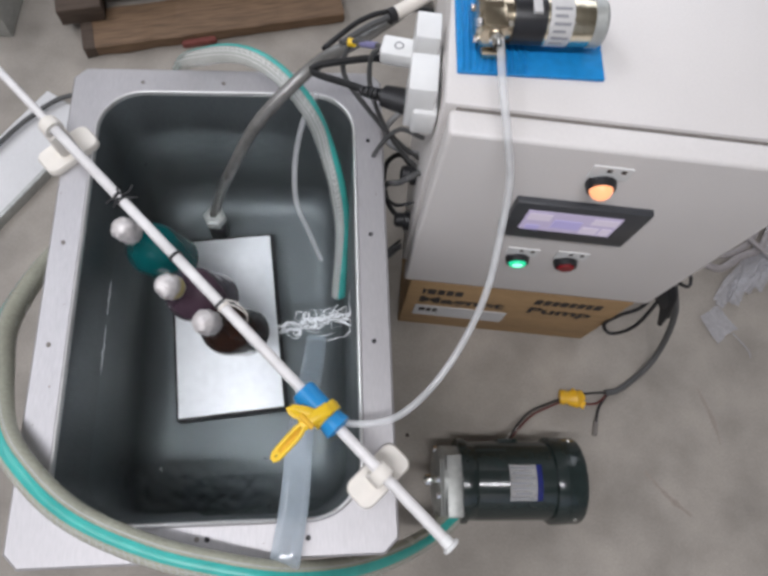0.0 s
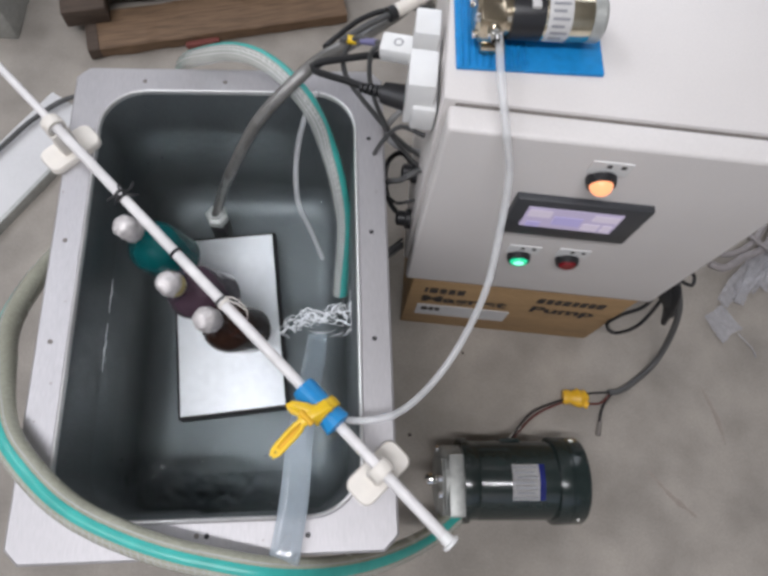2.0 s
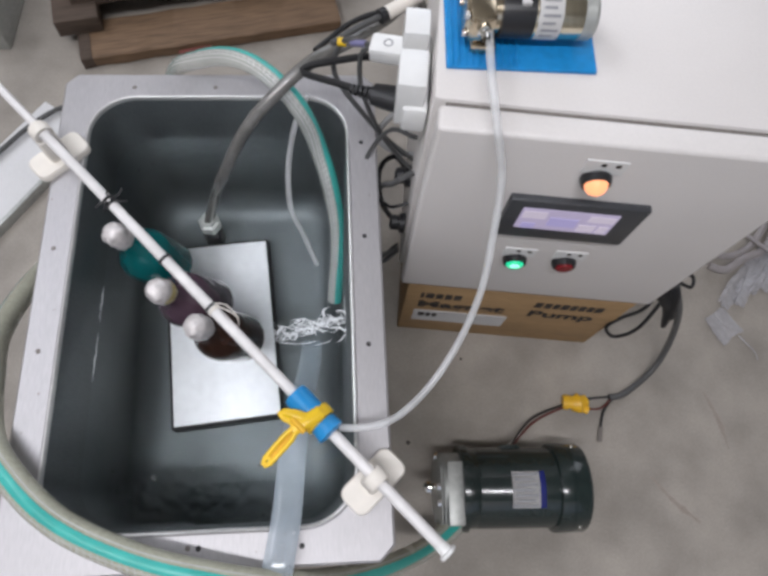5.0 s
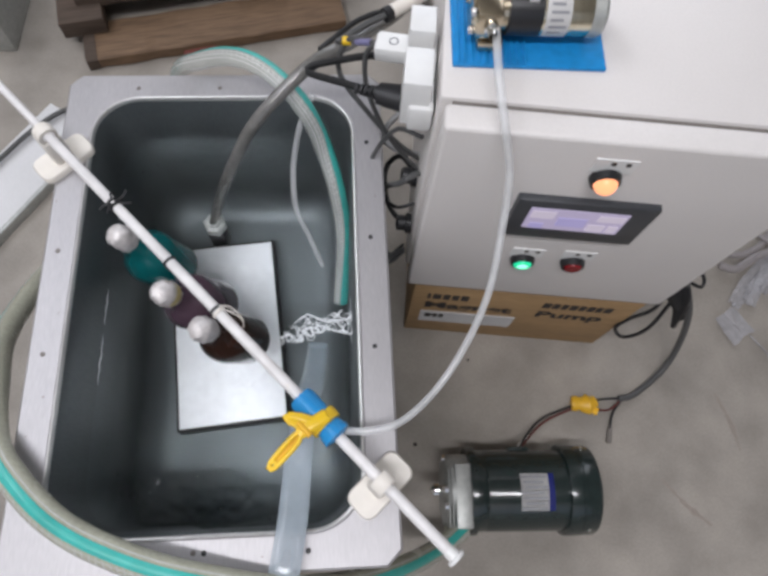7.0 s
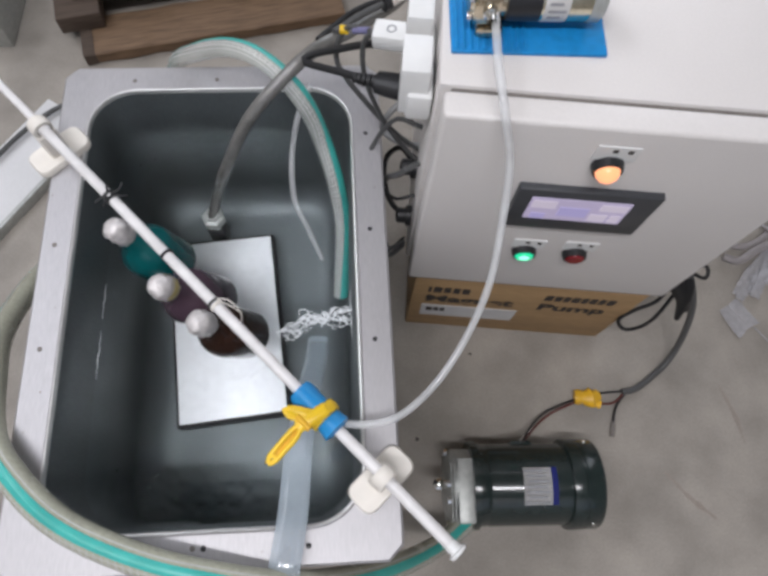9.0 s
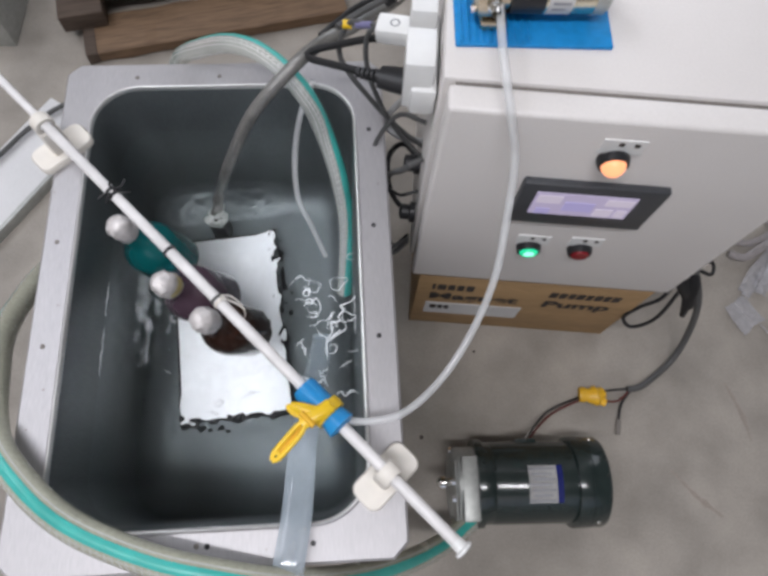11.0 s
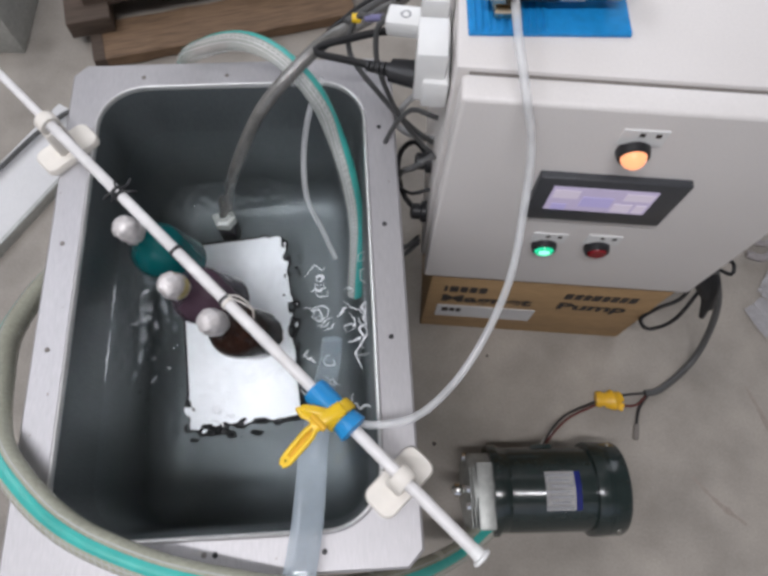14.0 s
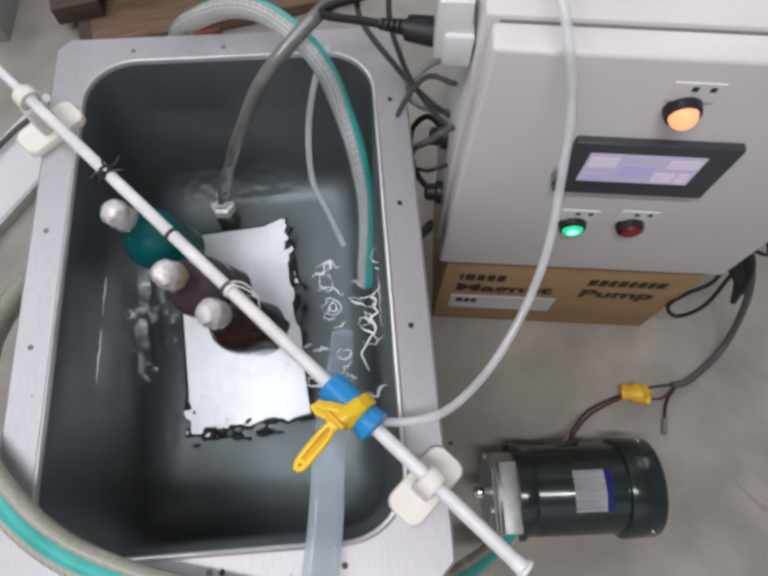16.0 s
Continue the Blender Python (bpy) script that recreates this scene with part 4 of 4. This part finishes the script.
def clutter():
    b = thing("white_panel", pose(-0.60, 0.10, 0.0, 0, 0, 62), "thin white painted panel lying on the floor beside the sink", "panel")
    part("panel_sheet", box(-0.25, 0.213, 0.035, 0.135, 0.0, 0.018, 0.002), BOARDWHITE, b)
    part("edge_strip", box(-0.25, 0.213, 0.028, 0.0345, 0.0, 0.021, 0.001), CASTING, b, "dark metal edge strip")
    hose("floor_cable", [(-0.80, 0.05, 0.03), (-0.69, 0.19, 0.028), (-0.63, 0.285, 0.028), (-0.575, 0.34, 0.026), (-0.50, 0.36, 0.01), (-0.42, 0.37, 0.006)], 0.004, GREYCABLE, "dark grey cable lying on the floor", "cable")
    g = thing("steel_plate", pose(-0.806, 0.478, 0.0, 0, 0, 4), "dull grey sheet metal offcut standing on the floor", "sheet metal")
    part("sheet", box(-0.1, 0.09, -0.02, 0.2, 0.0, 0.12, 0.003), CASTING, g)
    s = thing("plastic_bag", pose(0.612, 0.122, 0.0), "crumpled clear plastic strips and white wrapping on the floor", "plastic bag")

    def crumple(x0, x1, y0, y1, turn, rise, seed, nx, ny, fold=0.0):
        bm = bmesh.new()
        bmesh.ops.create_grid(bm, x_segments=nx, y_segments=ny, size=0.5)
        for v in bm.verts:
            x, y = v.co.x * (x1 - x0), v.co.y * (y1 - y0)
            k, f = noise.noise(Vector((x * 40, y * 14, seed))), noise.noise(Vector((x * 110, y * 60, seed + 5)))
            z = 0.002 + rise * (0.5 * abs(k) + 0.4 * abs(f)) + fold * (0.5 - v.co.y) * rise
            v.co = Vector((x + 0.010 * k, y + 0.004 * f, z))
        xform(bm, bm.verts, pose((x0 + x1) / 2, (y0 + y1) / 2, 0, 0, 0, turn))
        return bm
    part("label_flap", crumple(-0.090, -0.046, -0.088, -0.040, 38, 0.010, 7, 14, 14), POLY, s, "stiff white flap of the wrapping")
    for k in range(8):
        x = -0.030 + 0.017 * k
        part("wrapping_strip", crumple(x - 0.010, x + 0.011, -0.045 + 0.010 * k, 0.075 + 0.012 * k, -38 + 9 * math.sin(2.1 * k), 0.022 + 0.006 * (k % 3), 2.7 * k, 10, 34), POLY, s, "clear plastic strip")
    part("wrapping_strip", crumple(0.03, 0.13, 0.02, 0.16, -30, 0.03, 21, 30, 40), POLY, s)
    for pts, r in (([(-0.085, 0.036, 0.012), (-0.060, 0.030, 0.014), (-0.028, 0.052, 0.018), (0.012, 0.075, 0.020), (0.045, 0.140, 0.020)], 0.0065),
                   ([(-0.080, 0.060, 0.010), (-0.045, 0.058, 0.012), (-0.005, 0.085, 0.016), (0.04, 0.16, 0.018)], 0.0055),
                   ([(-0.026, 0.110, 0.012), (-0.006, 0.085, 0.022), (0.016, 0.058, 0.030), (0.05, 0.035, 0.02)], 0.0042)):
        part("strap", sweep(pts, r, 10, 0.6), STRAP, s, "pale translucent strap")
    part("loose_thread", sweep([(-0.045, -0.080, 0.004), (-0.030, -0.098, 0.006), (-0.020, -0.108, 0.003), (-0.018, -0.118, 0.002)], 0.0009, 6), POLY, s)


room()
sink()
transducer()
cabinet()
carton()
floor_motor()
gear_pump()
rod()
rod_bracket((-0.3725, 0.051, RIM + 0.0005))
rod_bracket((-0.0215, -0.2475, RIM + 0.0005))
clip()
bottle((-0.304, -0.026, 0.350), (-0.276, -0.017, 0.228), TEALGLASS, "bottle of teal liquid with a foil-wrapped stopper in the water", r=0.030)
bottle((-0.246, -0.085, 0.358), (-0.222, -0.058, 0.228), PURPLEGLASS, "bottle of purple liquid with a yellowed foil stopper in the water", True, r=0.030)
bottle((-0.203, -0.118, 0.358), (-0.179, -0.096, 0.230), BROWNGLASS, "bottle of dark brown liquid with a foil stopper in the water", r=0.028)
hoses()
cables()
adapter()
pallet()
clutter()


# ---- moving water ----
RIPPLE = bpy.data.materials.new("rippled_water")
RIPPLE.use_nodes = True
_rf = RIPPLE.node_tree.nodes.new("ShaderNodeBsdfRefraction")
_rf.inputs["IOR"].default_value, _rf.inputs["Roughness"].default_value = 1.333, 0.0
RIPPLE.node_tree.links.new(_rf.outputs[0], RIPPLE.node_tree.nodes["Material Output"].inputs[0])


def strand(seed, size, thick, ring):
    """A crinkled white strand or closed loop for splash and water glints, about its own middle."""
    rnd = random.Random(seed)
    pts = []
    if ring:
        n, a0 = 9, rnd.uniform(0, 6.28)
        for k in range(n + 1):
            a = a0 + k / n * 6.1
            r = size * rnd.uniform(0.5, 1.0)
            pts.append((r * math.cos(a), r * 0.75 * math.sin(a), rnd.uniform(0.0, 0.003)))
    else:
        x, y = -size, 0.0
        while x < size:
            pts.append((x, y, 0.0010 + rnd.uniform(0, 0.003)))
            x += rnd.uniform(0.10, 0.30) * size
            y = 0.75 * y + rnd.uniform(-0.22, 0.22) * size
        pts.append((x, y, 0.001))
    return sweep(pts, lambda f: thick * (0.35 + 0.65 * math.sin(math.pi * min(0.97, max(0.03, f)))), 6, 0.7, step=0.0018, wobble=0.8)


def ripple_patch(w, l, seed):
    """A thin sheet of wavy water that thins out to nothing at its border."""
    nx, ny = int(w / 0.0022), int(l / 0.0022)
    bm = bmesh.new()
    top = []
    for j in range(ny + 1):
        row = []
        for i in range(nx + 1):
            u, v = i / nx, j / ny
            q = max(0, 1 - abs(2 * u - 1) ** 3) * max(0, 1 - abs(2 * v - 1) ** 4)
            edge = q * q * (3 - 2 * q)
            x, y = (u - 0.5) * w, (v - 0.5) * l
            h = 0.5 + 0.5 * noise.noise(Vector((x * 115, y * 115, seed))) + 0.25 * noise.noise(Vector((x * 200, y * 200, seed + 4)))
            row.append(bm.verts.new((x, y, 0.0003 + edge * 0.0023 * max(0, h))))
        top.append(row)
    for a, b in zip(top, top[1:]):
        for i in range(nx):
            bm.faces.new((a[i], a[i + 1], b[i + 1], b[i]))
    rim = top[0] + [r[-1] for r in top[1:]] + top[-1][-2::-1] + [r[0] for r in top[-2:0:-1]]
    bm.faces.new(rim[::-1])
    return bm


SPLASHES = 44


def splashes():
    made = []
    # Strands are part foam, part highlights of the churning water drawn as white mesh.
    for k in range(SPLASHES):
        small = k % 4 == 2
        size = 0.0025 + 0.0006 * (k % 5) if small else 0.0055 + 0.0018 * (k % 7 % 5)
        thick = 0.00034 if small else (0.0013 if k % 4 == 1 else 0.0006)
        ob = tagged(part("splash", strand(k, size, thick, k % 3 == 0), FOAM_GLINT), "white crinkled strand for splash and painted glints on the water", "splash", "splashes on the water")
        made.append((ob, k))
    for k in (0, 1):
        ob = tagged(part("wave_crest", strand(90 + k, 0.034 - 0.007 * k, 0.00125 - 0.0003 * k, False), FOAM_GLINT), "long white strand for splash and painted glints on a crest", "splash", "splashes on the water")
        made.append((ob, SPLASHES + k))
    # White strips stand in for glints where the water meets the steel wall.
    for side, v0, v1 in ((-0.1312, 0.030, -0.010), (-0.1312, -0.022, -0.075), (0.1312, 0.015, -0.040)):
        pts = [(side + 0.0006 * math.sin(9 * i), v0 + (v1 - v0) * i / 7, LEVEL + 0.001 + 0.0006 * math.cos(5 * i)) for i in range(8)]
        ob = tagged(part("waterline_glint", sweep(pts, lambda f: 0.0001 + 0.0004 * math.sin(math.pi * min(0.98, max(0.02, f))), 6, step=0.002, wobble=0.9), FOAM_GLINT), "thin white line painted as a glint at the waterline", "foam", "foam lines at the wall")
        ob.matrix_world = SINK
    # Each arc is a white strip that imitates the glint on a ripple.
    for k in range(6):
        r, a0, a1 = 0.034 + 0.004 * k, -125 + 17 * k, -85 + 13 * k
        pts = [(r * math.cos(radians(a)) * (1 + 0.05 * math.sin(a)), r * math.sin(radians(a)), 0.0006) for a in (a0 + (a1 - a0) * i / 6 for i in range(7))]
        ob = tagged(part("ripple_arc", sweep(pts, lambda f: 0.00045 * math.sin(math.pi * min(0.95, max(0.05, f))), 6, 0.6, step=0.002, wobble=0.8), FOAM_GLINT), "thin white arc painted as the glint of a spreading ripple", "splash", "splashes on the water")
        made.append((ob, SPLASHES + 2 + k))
    patches = []
    for k, (w, l) in enumerate(((0.050, 0.17), (0.15, 0.050), (0.048, 0.17), (0.15, 0.040), (0.044, 0.15))):
        ob = tagged(part("wave_patch", ripple_patch(w, l, 3.3 * k), RIPPLE), "patch of clear rippling water on the surface", "wave", "waves on the water")
        ob.visible_shadow = False
        patches.append((ob, k))
    return made, patches


def motions(made, patches):
    for ob, k in made:
        rnd = random.Random(500 + k)
        if k >= SPLASHES + 2:                # ripple arcs: from the churning water out over the plate
            rows = []
            for i in range(65):
                t = i * 0.25
                f = min(1, max(0, (t - 4.3 - 0.1 * (k - SPLASHES)) / 1.6))
                f = f * f * (3 - 2 * f)
                rows.append((t, pose(-0.100 - 0.092 * f + rnd.uniform(-0.002, 0.002), -0.062 - 0.052 * f + rnd.uniform(-0.002, 0.002), LEVEL + 0.0005, 0, 0, rnd.uniform(-5, 5))))
            walk(ob, rows)
            continue
        f = ((k * 7) % SPLASHES) / (SPLASHES - 1)
        hx, hy = -0.138 + 0.074 * f, -0.104 + 0.044 * f - 0.018 * f * f + rnd.gauss(0, 0.0036)
        if k >= SPLASHES:                    # the crests end up along the steel wall
            hx, hy, ex, ey = -0.099, -0.088 + 0.006 * (k - SPLASHES), -0.066, -0.085 - 0.03 * (k - SPLASHES)
        elif k % 4 == 2:                     # some run on to the plate's far side
            f = rnd.random()
            ex, ey = -0.292 + 0.03 * f + rnd.uniform(-0.022, 0.014), -0.04 - 0.14 * f
        elif k % 16 == 5:
            ex, ey = rnd.uniform(-0.22, -0.12), -0.20 + rnd.uniform(-0.012, 0.012)
        else:
            ex, ey = -0.098 + rnd.uniform(-0.030, 0.036), -0.085 + rnd.gauss(0, 0.036)
        rows, a, t = [], rnd.uniform(-15, 25), 0.0
        swing, end = (3, 97) if k >= SPLASHES else (30, 0)
        while t < 16.05:
            f = min(1, max(0, (t - 8.8 - 0.02 * k) / 2.2))
            f = f * f * (3 - 2 * f)
            j = 0.003 + 0.003 * f
            a = a * 0.85 + rnd.uniform(-swing, swing)
            rows.append((min(t, 16.0), pose(hx + (ex - hx) * f + rnd.uniform(-j, j), hy + (ey - hy) * f + rnd.uniform(-j, j) * (1 + 0.6 * (1 - f)),
                                            LEVEL + rnd.uniform(-0.0010, 0.002), rnd.uniform(-14, 14), rnd.uniform(-14, 14), 18 * (1 - f) + end * f + a)))
            t += 0.2
        walk(ob, rows)
    places = (((-0.215, -0.271, 97), (-0.278, -0.085, 12)), ((-0.200, -0.268, 7), (-0.190, -0.196, 10)), ((-0.240, 0.118, 97), (-0.144, -0.055, 12)),
              ((-0.135, -0.272, 7), (-0.225, 0.046, 12)), ((-0.235, 0.124, 97), (-0.306, -0.100, 7)))
    for ob, k in patches:
        rnd = random.Random(40 + k)
        (x0, y0, a0), (x1, y1, a1) = places[k]
        rows, t = [], 0.0
        while t < 16.05:
            f = min(1, max(0, (t - 9.0) / 2.2))
            f = f * f * (3 - 2 * f)
            j = 0.0045 * f
            rows.append((min(t, 16.0), pose(x0 + (x1 - x0) * f + rnd.uniform(-j, j), y0 + (y1 - y0) * f + rnd.uniform(-j, j), LEVEL + 0.0004 + 0.0004 * k, 0, 0, a0 + (a1 - a0) * f + rnd.uniform(-2, 2) * f)))
            t += 0.25
        walk(ob, rows)


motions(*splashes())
